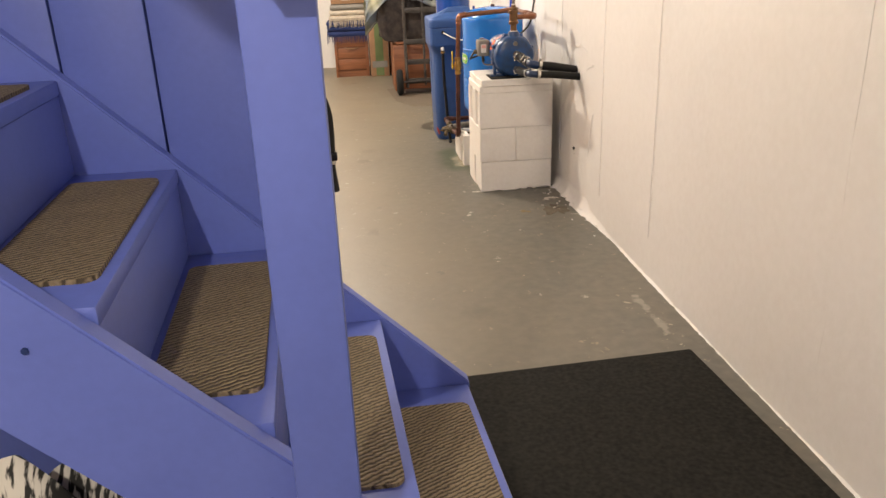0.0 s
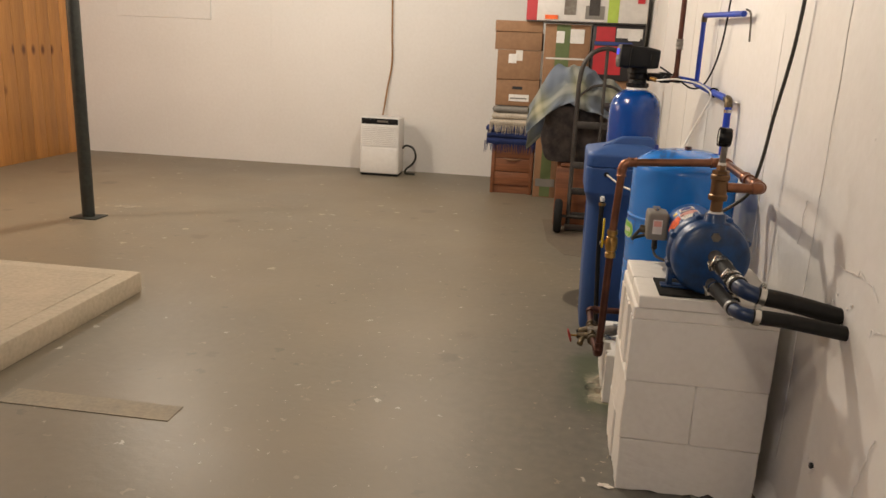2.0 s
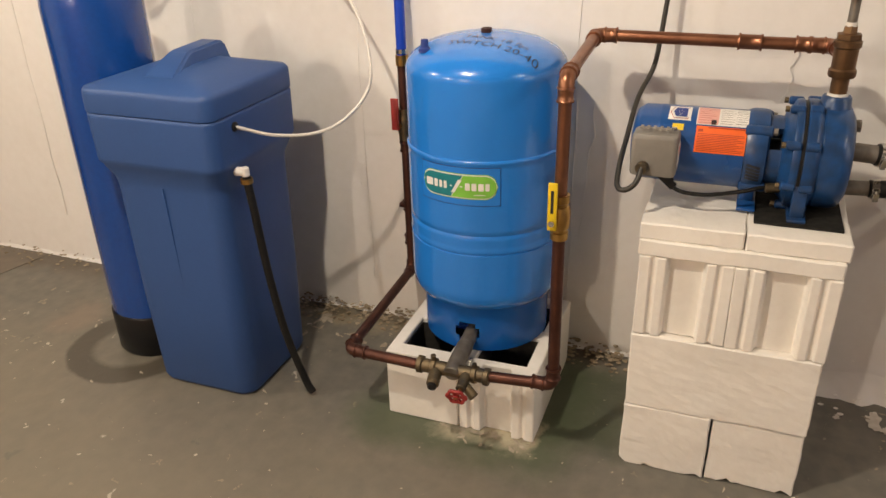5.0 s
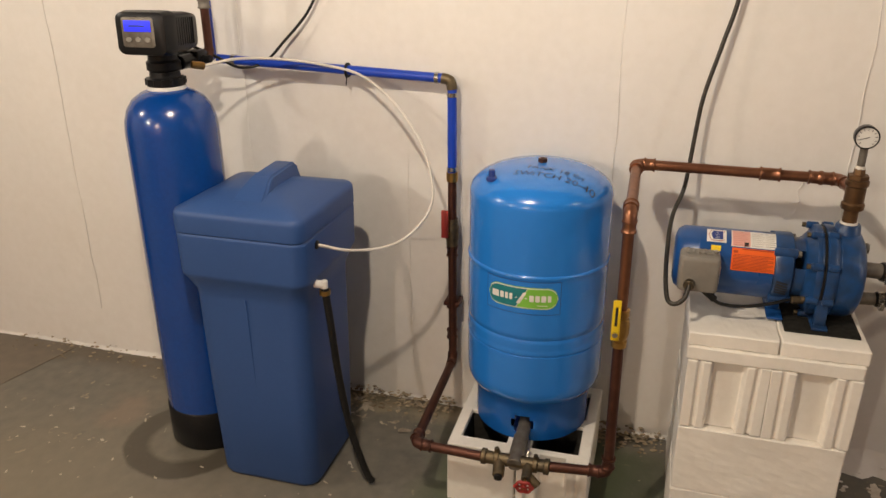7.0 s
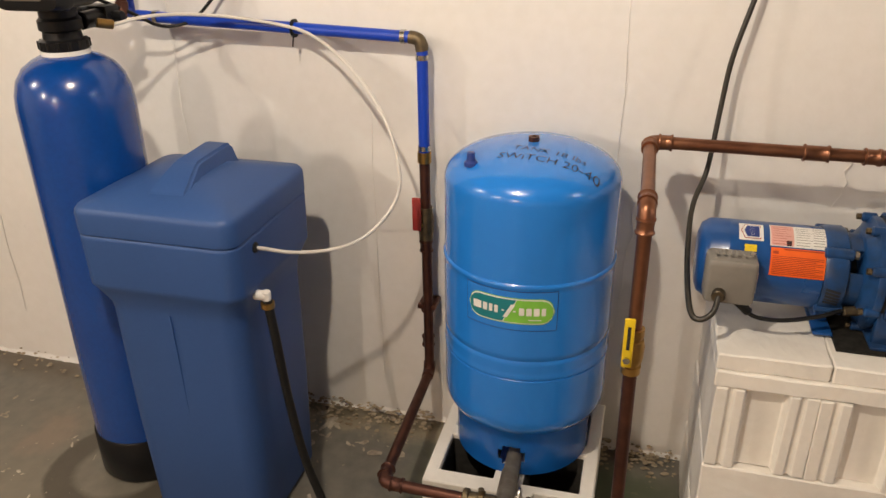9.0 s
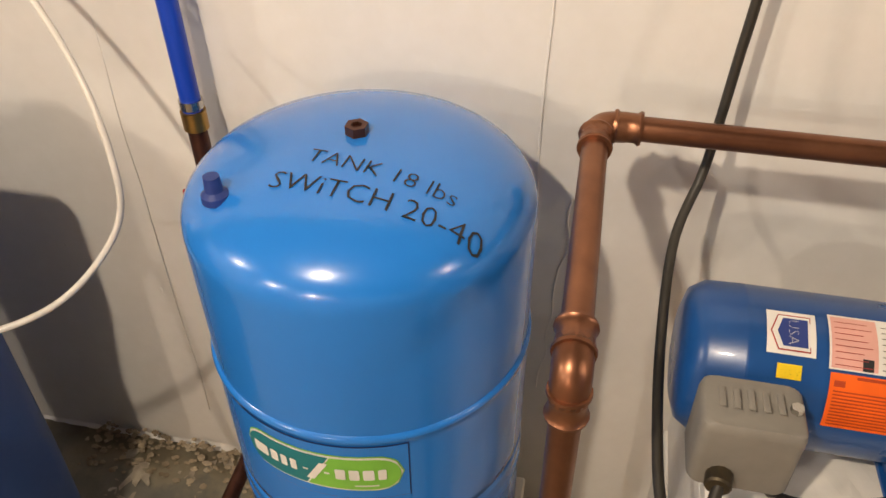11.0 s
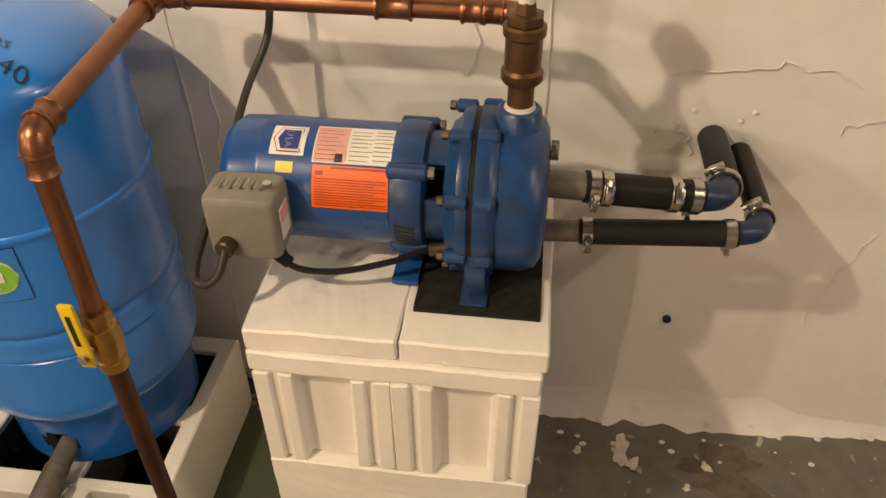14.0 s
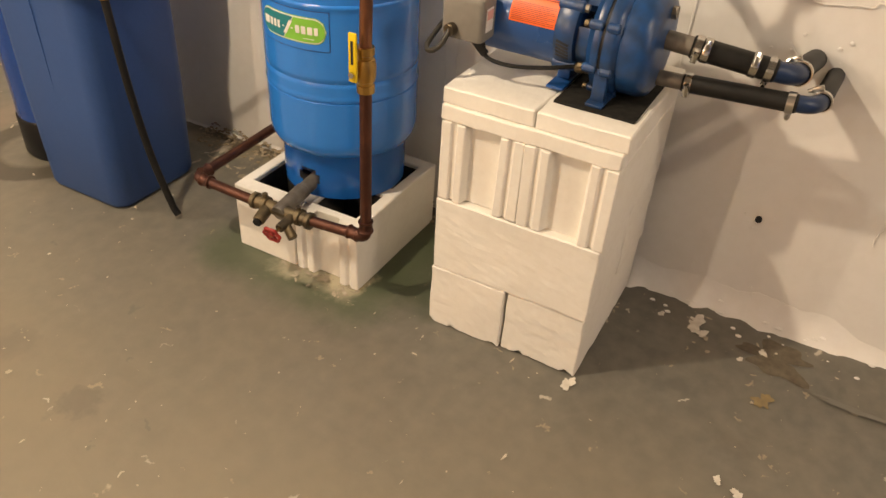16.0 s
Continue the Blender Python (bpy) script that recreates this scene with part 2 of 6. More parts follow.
add_ribs(M_CARPET, 0.011, 62, (0.045, 0.034, 0.021))
M_MAT = material("black_rubber_mat", (0.021, 0.0195, 0.0165), 0.95, second=(0.006, 0.0058, 0.005), grain=70, blotch=5, mix=0.7, bump=0.9, depth=0.002, spec=0.22)
M_BLOCK = material("white_painted_block", (0.80, 0.765, 0.705), 0.6, second=(0.72, 0.68, 0.615), grain=55, blotch=5, mix=0.4, bump=0.45, depth=0.002, spread=(0.25, 0.6))
M_TANK = material("sky_blue_enamel", (0.016, 0.195, 0.66), 0.22, second=(0.015, 0.18, 0.62), grain=9, blotch=3, mix=0.3, bump=0.015, coat=0.4, rough_vary=0.04)
M_TANKDARK = material("dark_blue_ink", (0.01, 0.03, 0.15), 0.5)
M_BRINE = material("blue_polyethylene", (0.026, 0.078, 0.245), 0.48, second=(0.022, 0.069, 0.22), grain=120, blotch=4, mix=0.4, bump=0.10, depth=0.001)
M_RESIN = material("royal_blue_fibreglass", (0.0015, 0.052, 0.27), 0.22, second=(0.0015, 0.042, 0.23), grain=90, blotch=6, bump=0.3, depth=0.0015, coat=0.25, rough_vary=0.06)
M_PEX = material("bright_blue_pipe", (0.008, 0.055, 0.48), 0.35, grain=20, bump=0.02)
M_PUMP = material("pump_blue_paint", (0.008, 0.062, 0.205), 0.34, second=(0.014, 0.034, 0.085), grain=45, blotch=12, mix=0.5, bump=0.25, depth=0.002)
M_MOTOR = material("motor_blue_enamel", (0.009, 0.072, 0.26), 0.30, second=(0.008, 0.06, 0.22), grain=40, blotch=8, bump=0.04, coat=0.15)
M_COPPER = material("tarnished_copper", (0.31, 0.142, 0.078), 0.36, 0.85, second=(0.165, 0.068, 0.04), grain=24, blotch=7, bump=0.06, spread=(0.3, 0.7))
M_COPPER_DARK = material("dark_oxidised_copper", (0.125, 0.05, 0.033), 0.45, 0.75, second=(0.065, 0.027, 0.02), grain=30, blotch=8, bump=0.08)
M_BRASS = material("brass", (0.55, 0.34, 0.10), 0.32, 0.95, second=(0.30, 0.17, 0.06), grain=30, blotch=9, bump=0.08)
M_BRONZE = material("old_bronze", (0.20, 0.15, 0.085), 0.5, 0.8, second=(0.08, 0.065, 0.045), grain=50, blotch=14, bump=0.25)
M_BRASSDARK = material("aged_brass", (0.20, 0.115, 0.055), 0.42, 0.8, second=(0.11, 0.06, 0.03), grain=30, blotch=9, bump=0.08)
M_STEEL = material("bright_steel", (0.62, 0.60, 0.56), 0.25, 1.0, grain=40, bump=0.03)
M_GALV = material("grey_pipe", (0.25, 0.23, 0.20), 0.5, 0.6, second=(0.12, 0.10, 0.08), grain=40, blotch=12, bump=0.2)
M_BLACK = material("black_rubber", (0.017, 0.016, 0.015), 0.46, second=(0.010, 0.010, 0.0095), grain=60, bump=0.05, spec=0.22)
M_BLACKGLOSS = material("black_plastic", (0.009, 0.009, 0.010), 0.32, grain=80, bump=0.04, spec=0.22)
M_GREYBOX = material("grey_plastic", (0.22, 0.205, 0.18), 0.55, second=(0.19, 0.175, 0.155), grain=60, bump=0.1)
M_YELLOW = material("yellow_vinyl", (0.80, 0.56, 0.015), 0.4, grain=30, bump=0.02)
M_ORANGE = material("orange_label", (0.90, 0.135, 0.008), 0.45, grain=30, bump=0.0)
M_RED = material("red_enamel", (0.62, 0.012, 0.012), 0.25, second=(0.52, 0.01, 0.01), grain=20, bump=0.02, coat=0.3)
M_REDVALVE = material("red_valve_paint", (0.42, 0.035, 0.025), 0.5, second=(0.25, 0.02, 0.02), grain=40, bump=0.1)
M_WHITEPL = material("white_plastic", (0.78, 0.765, 0.73), 0.4, second=(0.72, 0.70, 0.67), grain=30, bump=0.02)
M_TUBE = material("milky_tube", (0.70, 0.665, 0.61), 0.35, grain=30, bump=0.02)
M_LABEL = material("white_label", (0.80, 0.78, 0.74), 0.45, grain=30, bump=0.0)
M_PINK = material("pink_label", (0.78, 0.42, 0.36), 0.45, grain=30, bump=0.0)
M_ORANGEINK = material("dark_orange_ink", (0.42, 0.045, 0.006), 0.5, grain=30, bump=0.0)
M_CABLE = material("olive_black_cable", (0.035, 0.030, 0.022), 0.45, second=(0.022, 0.019, 0.014), grain=60, bump=0.05)
M_INK = material("black_ink", (0.015, 0.015, 0.018), 0.6, grain=30, bump=0.0)
M_NAVY = material("navy_print", (0.02, 0.045, 0.22), 0.5, grain=30, bump=0.0)
M_TEAL = material("teal_print", (0.008, 0.20, 0.235), 0.35, grain=30, bump=0.0)
M_LIME = material("lime_print", (0.22, 0.56, 0.07), 0.35, grain=30, bump=0.0)
M_CARD = material("brown_cardboard", (0.30, 0.168, 0.088), 0.8, second=(0.235, 0.128, 0.066), grain=30, blotch=4, bump=0.06, vary=0.12)
M_CRATE = wood("orange_brown_crate", (0.26, 0.10, 0.04), (0.13, 0.045, 0.02), along="x")
M_GREENCARD = material("green_print", (0.125, 0.165, 0.06), 0.7, second=(0.10, 0.135, 0.05), grain=20, bump=0.02)
M_CLOTHBLUE = material("navy_cloth", (0.018, 0.035, 0.13), 0.95, second=(0.012, 0.02, 0.08), grain=60, blotch=8, bump=0.5)
M_CLOTHWHITE = material("cream_cloth", (0.55, 0.49, 0.40), 0.95, second=(0.38, 0.32, 0.25), grain=60, blotch=8, bump=0.5)
M_IRON = material("dark_green_steel", (0.05, 0.055, 0.045), 0.5, 0.3, second=(0.03, 0.03, 0.028), grain=40, blotch=8, bump=0.15)
M_TRUCK = material("worn_grey_steel", (0.075, 0.068, 0.062), 0.5, 0.5, second=(0.04, 0.034, 0.03), grain=40, blotch=9, bump=0.15)
M_TYRE = material("tyre_rubber", (0.016, 0.016, 0.016), 0.85, grain=40, bump=0.3, spec=0.22)
M_SLAB = material("bare_concrete", (0.52, 0.44, 0.325), 0.8, second=(0.40, 0.34, 0.25), grain=45, blotch=5, bump=0.4)
M_MARK = material("worn_tan_paint", (0.36, 0.295, 0.20), 0.6, second=(0.22, 0.19, 0.14), grain=60, blotch=9, bump=0.1)
M_PEEL = material("bare_peeled_patch", (0.46, 0.40, 0.31), 0.85, second=(0.24, 0.205, 0.16), grain=60, blotch=20, bump=0.4)
M_WHITEBOX = material("white_carton", (0.72, 0.69, 0.65), 0.5, grain=20, bump=0.02)
M_REDBOX = material("red_carton", (0.52, 0.02, 0.03), 0.5, grain=20, bump=0.02)
M_BLACKBOX = material("black_carton", (0.02, 0.018, 0.02), 0.5, grain=20, bump=0.02)
M_LIMEBOX = material("lime_carton", (0.42, 0.56, 0.08), 0.5, grain=20, bump=0.02)
M_SCREEN = bpy.data.materials.new("lit_blue_display")
M_SCREEN.use_nodes = True
_p = M_SCREEN.node_tree.nodes["Principled BSDF"]
_p.inputs["Base Color"].default_value = (0.01, 0.02, 0.4, 1)
_p.inputs["Emission Color"].default_value = (0.02, 0.03, 1.0, 1)
_p.inputs["Emission Strength"].default_value = 1.1


def plaid():
    """Blue and green checked blanket."""
    m = bpy.data.materials.new("plaid_wool")
    m.use_nodes = True
    N, K = m.node_tree.nodes, m.node_tree.links
    p = N["Principled BSDF"]
    tc = N.new("ShaderNodeTexCoord")
    last = None
    for axis, colours in (("X", ((0.27, 0.33, 0.43), (0.30, 0.305, 0.20))), ("Y", ((0.32, 0.36, 0.42), (0.26, 0.265, 0.175)))):
        w = N.new("ShaderNodeTexWave")
        w.bands_direction = axis
        w.inputs["Scale"].default_value, w.inputs["Distortion"].default_value = 0.42, 0.5
        K.new(tc.outputs["UV"], w.inputs["Vector"])
        r = N.new("ShaderNodeValToRGB")
        r.color_ramp.elements[0].color, r.color_ramp.elements[1].color = (*colours[0], 1), (*colours[1], 1)
        e = r.color_ramp.elements.new(0.9)
        e.color = (*colours[1], 1)
        r.color_ramp.elements[-1].color = (0.66, 0.63, 0.46, 1)
        r.color_ramp.elements[0].position = 0.35
        K.new(w.outputs["Fac"], r.inputs[0])
        if last:
            mx = N.new("ShaderNodeMix")
            mx.data_type = "RGBA"
            mx.inputs[0].default_value = 0.5
            K.new(last, mx.inputs[6])
            K.new(r.outputs[0], mx.inputs[7])
            last = mx.outputs[2]
        else:
            last = r.outputs[0]
    K.new(last, p.inputs["Base Color"])
    p.inputs["Roughness"].default_value = 0.95
    nz = N.new("ShaderNodeTexNoise")
    nz.inputs["Scale"].default_value = 90
    K.new(tc.outputs["Object"], nz.inputs["Vector"])
    b = N.new("ShaderNodeBump")
    b.inputs["Strength"].default_value, b.inputs["Distance"].default_value = 0.5, 0.004
    K.new(nz.outputs["Fac"], b.inputs["Height"])
    K.new(b.outputs[0], p.inputs["Normal"])
    return m


M_PLAID = plaid()


# ---- building blocks ----
def thing(name, loc, label, category, group="", kind=""):
    ob = new(name)
    ob.location = loc
    ob.empty_display_size = 0.05
    return tagged(ob, label, category, group, kind)


def base_of(ob):
    v = Vector((0, 0, 0))
    while ob:
        v += ob.location
        ob = ob.parent
    return v


def part(name, bm, mat, parent=None, label="", smooth=True, angle=40):
    """Links a bmesh given in world places as one mesh under its parent."""
    me = bpy.data.meshes.new(name)
    if parent is not None:
        bmesh.ops.translate(bm, verts=bm.verts, vec=-base_of(parent))
    bmesh.ops.recalc_face_normals(bm, faces=bm.faces)
    bm.to_mesh(me)
    bm.free()
    me.materials.append(mat)
    if smooth:
        me.shade_smooth()
        me.set_sharp_from_angle(angle=radians(angle))
    ob = new(name, me)
    if parent is not None:
        ob.parent = parent
    if label:
        ob["label"] = label
    return ob


def solid(name, bm, mat, label, category, group="", kind="", smooth=True, origin=None):
    """A thing that is one mesh."""
    o = Vector(origin) if origin else sum((v.co for v in bm.verts), Vector()) / max(len(bm.verts), 1)
    bmesh.ops.translate(bm, verts=bm.verts, vec=-o)
    ob = part(name, bm, mat, smooth=smooth)
    ob.location = o
    return tagged(ob, label, category, group, kind)


def box(x0, y0, z0, x1, y1, z1, bevel=0.0, bm=None, seg=2):
    own = bmesh.new()
    bmesh.ops.create_cube(own, size=1)
    bmesh.ops.scale(own, vec=(x1 - x0, y1 - y0, z1 - z0), verts=own.verts)
    bmesh.ops.translate(own, vec=((x0 + x1) / 2, (y0 + y1) / 2, (z0 + z1) / 2), verts=own.verts)
    if bevel:
        bmesh.ops.bevel(own, geom=own.edges[:], offset=bevel, segments=seg, affect="EDGES", profile=0.5)
    return join(bm, own)


def join(bm, own):
    if bm is None:
        return own
    me = bpy.data.meshes.new("tmp")
    own.to_mesh(me)
    own.free()
    bm.from_mesh(me)
    bpy.data.meshes.remove(me)
    return bm


def moved(bm, m):
    bmesh.ops.transform(bm, matrix=m, verts=bm.verts)
    return bm


def prism(points, z0, z1, bm=None, bevel=0.0):
    """An upright prism over a plan outline."""
    own = bmesh.new()
    lo = [own.verts.new((x, y, z0)) for x, y in points]
    hi = [own.verts.new((x, y, z1)) for x, y in points]
    n = len(points)
    for i in range(n):
        own.faces.new((lo[i], lo[(i + 1) % n], hi[(i + 1) % n], hi[i]))
    own.faces.new(hi)
    own.faces.new(lo[::-1])
    bmesh.ops.recalc_face_normals(own, faces=own.faces)
    if bevel:
        bmesh.ops.bevel(own, geom=own.edges[:], offset=bevel, segments=1, affect="EDGES")
    return join(bm, own)


def lathe(profile, centre=(0, 0, 0), seg=48, bm=None, axis="z"):
    """Spin (radius, height) pairs round an axis through centre."""
    own = bmesh.new()
    rings = []
    for r, h in profile:
        if r <= 1e-6:
            rings.append([own.verts.new((0, 0, h))])
        else:
            rings.append([own.verts.new((r * math.cos(2 * math.pi * i / seg), r * math.sin(2 * math.pi * i / seg), h)) for i in range(seg)])
    for a, b in zip(rings, rings[1:]):
        for i in range(seg):
            j = (i + 1) % seg
            if len(a) == 1 and len(b) > 1:
                own.faces.new((a[0], b[i], b[j]))
            elif len(b) == 1 and len(a) > 1:
                own.faces.new((a[i], a[j], b[0]))
            elif len(a) > 1:
                own.faces.new((a[i], a[j], b[j], b[i]))
    for ring in (rings[0], rings[-1]):
        if len(ring) > 1:
            own.faces.new(ring)
    if axis == "y":
        bmesh.ops.rotate(own, verts=own.verts, matrix=Matrix.Rotation(radians(-90), 3, "X"))
    elif axis == "x":
        bmesh.ops.rotate(own, verts=own.verts, matrix=Matrix.Rotation(radians(90), 3, "Y"))
    bmesh.ops.translate(own, verts=own.verts, vec=centre)
    return join(bm, own)


def rod(a, b, r, r2=None, seg=16, bm=None, bevel=0.0):
    """A round bar from a to b, with an optional rounded rim."""
    a, b = Vector(a), Vector(b)
    d = b - a
    L = d.length
    r2 = r if r2 is None else r2
    prof = [(0, 0), (r, 0), (r2, L), (0, L)] if not bevel else [(0, 0), (r - bevel, 0), (r, bevel), (r2, L - bevel), (r2 - bevel, L), (0, L)]
    own = lathe(prof, seg=seg)
    moved(own, Matrix.Translation(a) @ d.to_track_quat("Z", "Y").to_matrix().to_4x4())
    return join(bm, own)


def curve_points(points, steps=8):
    """A smooth line through the points."""
    P = [Vector(p) for p in points]
    P = [P[0] * 2 - P[1], *P, P[-1] * 2 - P[-2]]
    out = []
    for i in range(1, len(P) - 2):
        for k in range(steps):
            t = k / steps
            a, b, c, d = P[i - 1:i + 3]
            out.append(0.5 * (2 * b + (c - a) * t + (2 * a - 5 * b + 4 * c - d) * t * t + (3 * b - a - 3 * c + d) * t ** 3))
    out.append(P[-2])
    return out


def tube(points, r, seg=10, bm=None, smooth_line=True, steps=8):
    """A round tube along a line."""
    pts = curve_points(points, steps) if smooth_line else [Vector(p) for p in points]
    own = bmesh.new()
    rings = []
    up = Vector((0, 0, 1))
    last = None
    for i, p in enumerate(pts):
        d = (pts[min(i + 1, len(pts) - 1)] - pts[max(i - 1, 0)]).normalized()
        if last is None:
            side = d.cross(up if abs(d.z) < 0.9 else Vector((1, 0, 0))).normalized()
        else:
            side = (last - d * last.dot(d)).normalized()
        last = side
        other = d.cross(side)
        rings.append([own.verts.new(p + side * (r * math.cos(2 * math.pi * k / seg)) + other * (r * math.sin(2 * math.pi * k / seg))) for k in range(seg)])
    for a, b in zip(rings, rings[1:]):
        for k in range(seg):
            j = (k + 1) % seg
            own.faces.new((a[k], a[j], b[j], b[k]))
    own.faces.new(rings[0])
    own.faces.new(rings[-1][::-1])
    return join(bm, own)


def bend(a, corner, b, r, reach=0.03, bm=None, seg=12):
    """A round elbow at a corner between two pipe runs."""
    a, c, b = Vector(a), Vector(corner), Vector(b)
    d1, d2 = (a - c).normalized(), (b - c).normalized()
    p = [c + d1 * reach, c + d1 * reach * 0.55 + d2 * reach * 0.06, c + d1 * reach * 0.22 + d2 * reach * 0.22, c + d2 * reach * 0.55 + d1 * reach * 0.06, c + d2 * reach]
    return tube(p, r, seg=seg, bm=bm, steps=4)


def loft(sections, bm=None):
    """Skin over closed outlines with the same number of points."""
    own = bmesh.new()
    rings = [[own.verts.new(p) for p in s] for s in sections]
    n = len(rings[0])
    for a, b in zip(rings, rings[1:]):
        for i in range(n):
            j = (i + 1) % n
            own.faces.new((a[i], a[j], b[j], b[i]))
    own.faces.new(rings[0][::-1])
    own.faces.new(rings[-1])
    return join(bm, own)


def round_square(cx, cy, hx, hy, z, r, seg=5):
    pts = []
    for sx, sy, a0 in ((1, 1, 0), (-1, 1, 90), (-1, -1, 180), (1, -1, 270)):
        for k in range(seg + 1):
            a = radians(a0 + 90 * k / seg)
            pts.append(Vector((cx + sx * (hx - r) + r * math.cos(a), cy + sy * (hy - r) + r * math.sin(a), z)))
    return pts


def letters(text, size, place):
    """Writing in the built-in font as a thin mesh; place maps flat (u, v) to the world."""
    cu = bpy.data.curves.new("writing", "FONT")
    cu.body, cu.size, cu.align_x, cu.resolution_u = text, size, "CENTER", 2
    cu.offset = -0.00045
    ob = bpy.data.objects.new("writing", cu)
    me = bpy.data.meshes.new_from_object(ob)
    bm = bmesh.new()
    bm.from_mesh(me)
    bpy.data.objects.remove(ob)
    bpy.data.curves.remove(cu)
    bpy.data.meshes.remove(me)
    for v in bm.verts:
        v.co = place(v.co.x, v.co.y)
    return bm


def patch(cx, cy, rx, ry, z=0.002, seed=0, n=26, rough=0.3, turn=0.0):
    """An irregular flat stain outline on the floor."""
    rnd = random.Random(seed)
    ph = [rnd.uniform(0, 6.28) for _ in range(4)]
    bm = bmesh.new()
    vs = []
    for i in range(n):
        a = 2 * math.pi * i / n
        k = 1 + rough * (0.5 * math.sin(2 * a + ph[0]) + 0.35 * math.sin(3 * a + ph[1]) + 0.3 * math.sin(5 * a + ph[2]) + 0.25 * math.sin(9 * a + ph[3]))
        x, y = rx * k * math.cos(a), ry * k * math.sin(a)
        c, s = math.cos(turn), math.sin(turn)
        vs.append(bm.verts.new((cx + x * c - y * s, cy + x * s + y * c, z)))
    bm.faces.new(vs)
    return bm


# ---- structure ----
WX, NY, SY, WESTX, CEIL = 1.335, 9.82, -1.3, -4.6, 2.35


def setting(name, bm, mat, label, smooth=False):
    ob = part(name, bm, mat, smooth=smooth)
    return tagged(ob, label, name.split("_")[0], kind="structure")


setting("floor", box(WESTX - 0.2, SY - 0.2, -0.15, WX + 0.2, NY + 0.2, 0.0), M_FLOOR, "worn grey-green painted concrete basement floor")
# unseen lid over the room, dark so the shadows below stay deep
setting("ceiling", box(WESTX - 0.2, SY - 0.2, CEIL, WX + 0.2, NY + 0.2, CEIL + 0.15), M_CEIL, "unseen basement ceiling, kept dark to limit bounced light")


def rough_wall(name, u0, u1, plane, seams, along_y, label):
    """A painted concrete wall with raised form seams and a slightly uneven face."""
    bm = bmesh.new()
    nu, nz = int((u1 - u0) / 0.07), 32
    grid = []
    for i in range(nu + 1):
        row = []
        for k in range(nz + 1):
            u, z = u0 + (u1 - u0) * i / nu, CEIL * k / nz
            d = 0.008 * noise.noise(Vector((u * 1.1, z * 1.1, plane))) + 0.003 * noise.noise(Vector((u * 5, z * 5, plane)))
            row.append(bm.verts.new((plane + d, u, z) if along_y else (u, plane + d, z)))
        grid.append(row)
    for i in range(nu):
        for k in range(nz):
            bm.faces.new((grid[i][k], grid[i + 1][k], grid[i + 1][k + 1], grid[i][k + 1]))
    back = 0.2
    if along_y:
        box(plane + 0.02, u0, 0, plane + back, u1, CEIL, bm=bm)
    else:
        box(u0, plane + 0.02, 0, u1, plane + back, CEIL, bm=bm)
    rnd = random.Random(len(seams))
    for s in seams:
        pts = []
        z = 0.12 + rnd.random() * 0.1
        while z < CEIL:
            w = 0.004 * rnd.uniform(-1, 1)
            pts.append((plane - 0.001, s + w, z) if along_y else (s + w, plane - 0.001, z))
            z += 0.11
        tube(pts, 0.0015, seg=6, bm=bm, steps=3)
    return setting(name, bm, M_WALL, label, smooth=True)


rough_wall("wall_east", SY, NY, WX, (-0.6, 0.35, 1.535, 2.13, 2.72, 3.36, 4.078, 4.69, 5.315, 5.86, 6.58, 7.2, 7.9, 8.6, 9.2), True, "white painted concrete wall with vertical form seams")
rough_wall("wall_north", WESTX, WX, NY, (-3.6, -2.4, -0.2), False, "white painted concrete far wall")
setting("wall_south", box(WESTX, SY - 0.2, 0, WX, SY, CEIL), M_WALL, "white painted concrete wall behind the stairs")
setting("wall_west", box(WESTX - 0.2, SY, 0, WESTX - 0.03, NY, CEIL), M_WALL, "wall behind the pine boards")

# faint panel outline on the far wall
setting("trim", box(-4.1, NY - 0.018, 1.46, -3.05, NY + 0.01, 2.1, 0.004), M_WALL, "white painted panel set on the far wall")


# crumbled plaster along the wall's foot
def wall_foot():
    bm = bmesh.new()
    rnd = random.Random(5)
    pts = []
    y = SY
    prev = None
    while y < NY:
        w = 0.004 + 0.014 * max(0, noise.noise(Vector((y * 1.7, 3, 0))) + 0.35) + 0.006 * rnd.random()
        h = 0.006 + 0.013 * max(0, noise.noise(Vector((y * 2.3, 9, 0))) + 0.3) + 0.006 * rnd.random()
        swell = min(1.0, max(0.0, (4.45 - y) / 0.35)) * min(1.0, max(0.0, (y - 3.15) / 0.5))
        w += swell * (0.028 + 0.018 * noise.noise(Vector((y * 7, 1, 4))) + 0.024 * noise.noise(Vector((y * 23, 5, 4))))
        h += swell * (0.060 + 0.035 * noise.noise(Vector((y * 8, 6, 2))))
        sec = [bm.verts.new((WX + 0.03, y, -0.004))]
        for i in range(6):
            c = i / 5
            lump = 0.10 * noise.noise(Vector((y * 30, c * 3, 7)))
            sec.append(bm.verts.new((WX - w * ((1 - c) ** 1.6 + lump * c * (1 - c)) - 0.001 + 0.004 * c, y, h * (c ** 1.25) - 0.003 * (1 - c))))
        sec.append(bm.verts.new((WX + 0.03, y, h)))
        if prev:
            for i in range(7):
                bm.faces.new((prev[i], prev[i + 1], sec[i + 1], sec[i]))
        prev = sec
        y += 0.017
    return bm


setting("baseboard", wall_foot(), M_WALL, "lumpy white plaster along the foot of the wall", True)


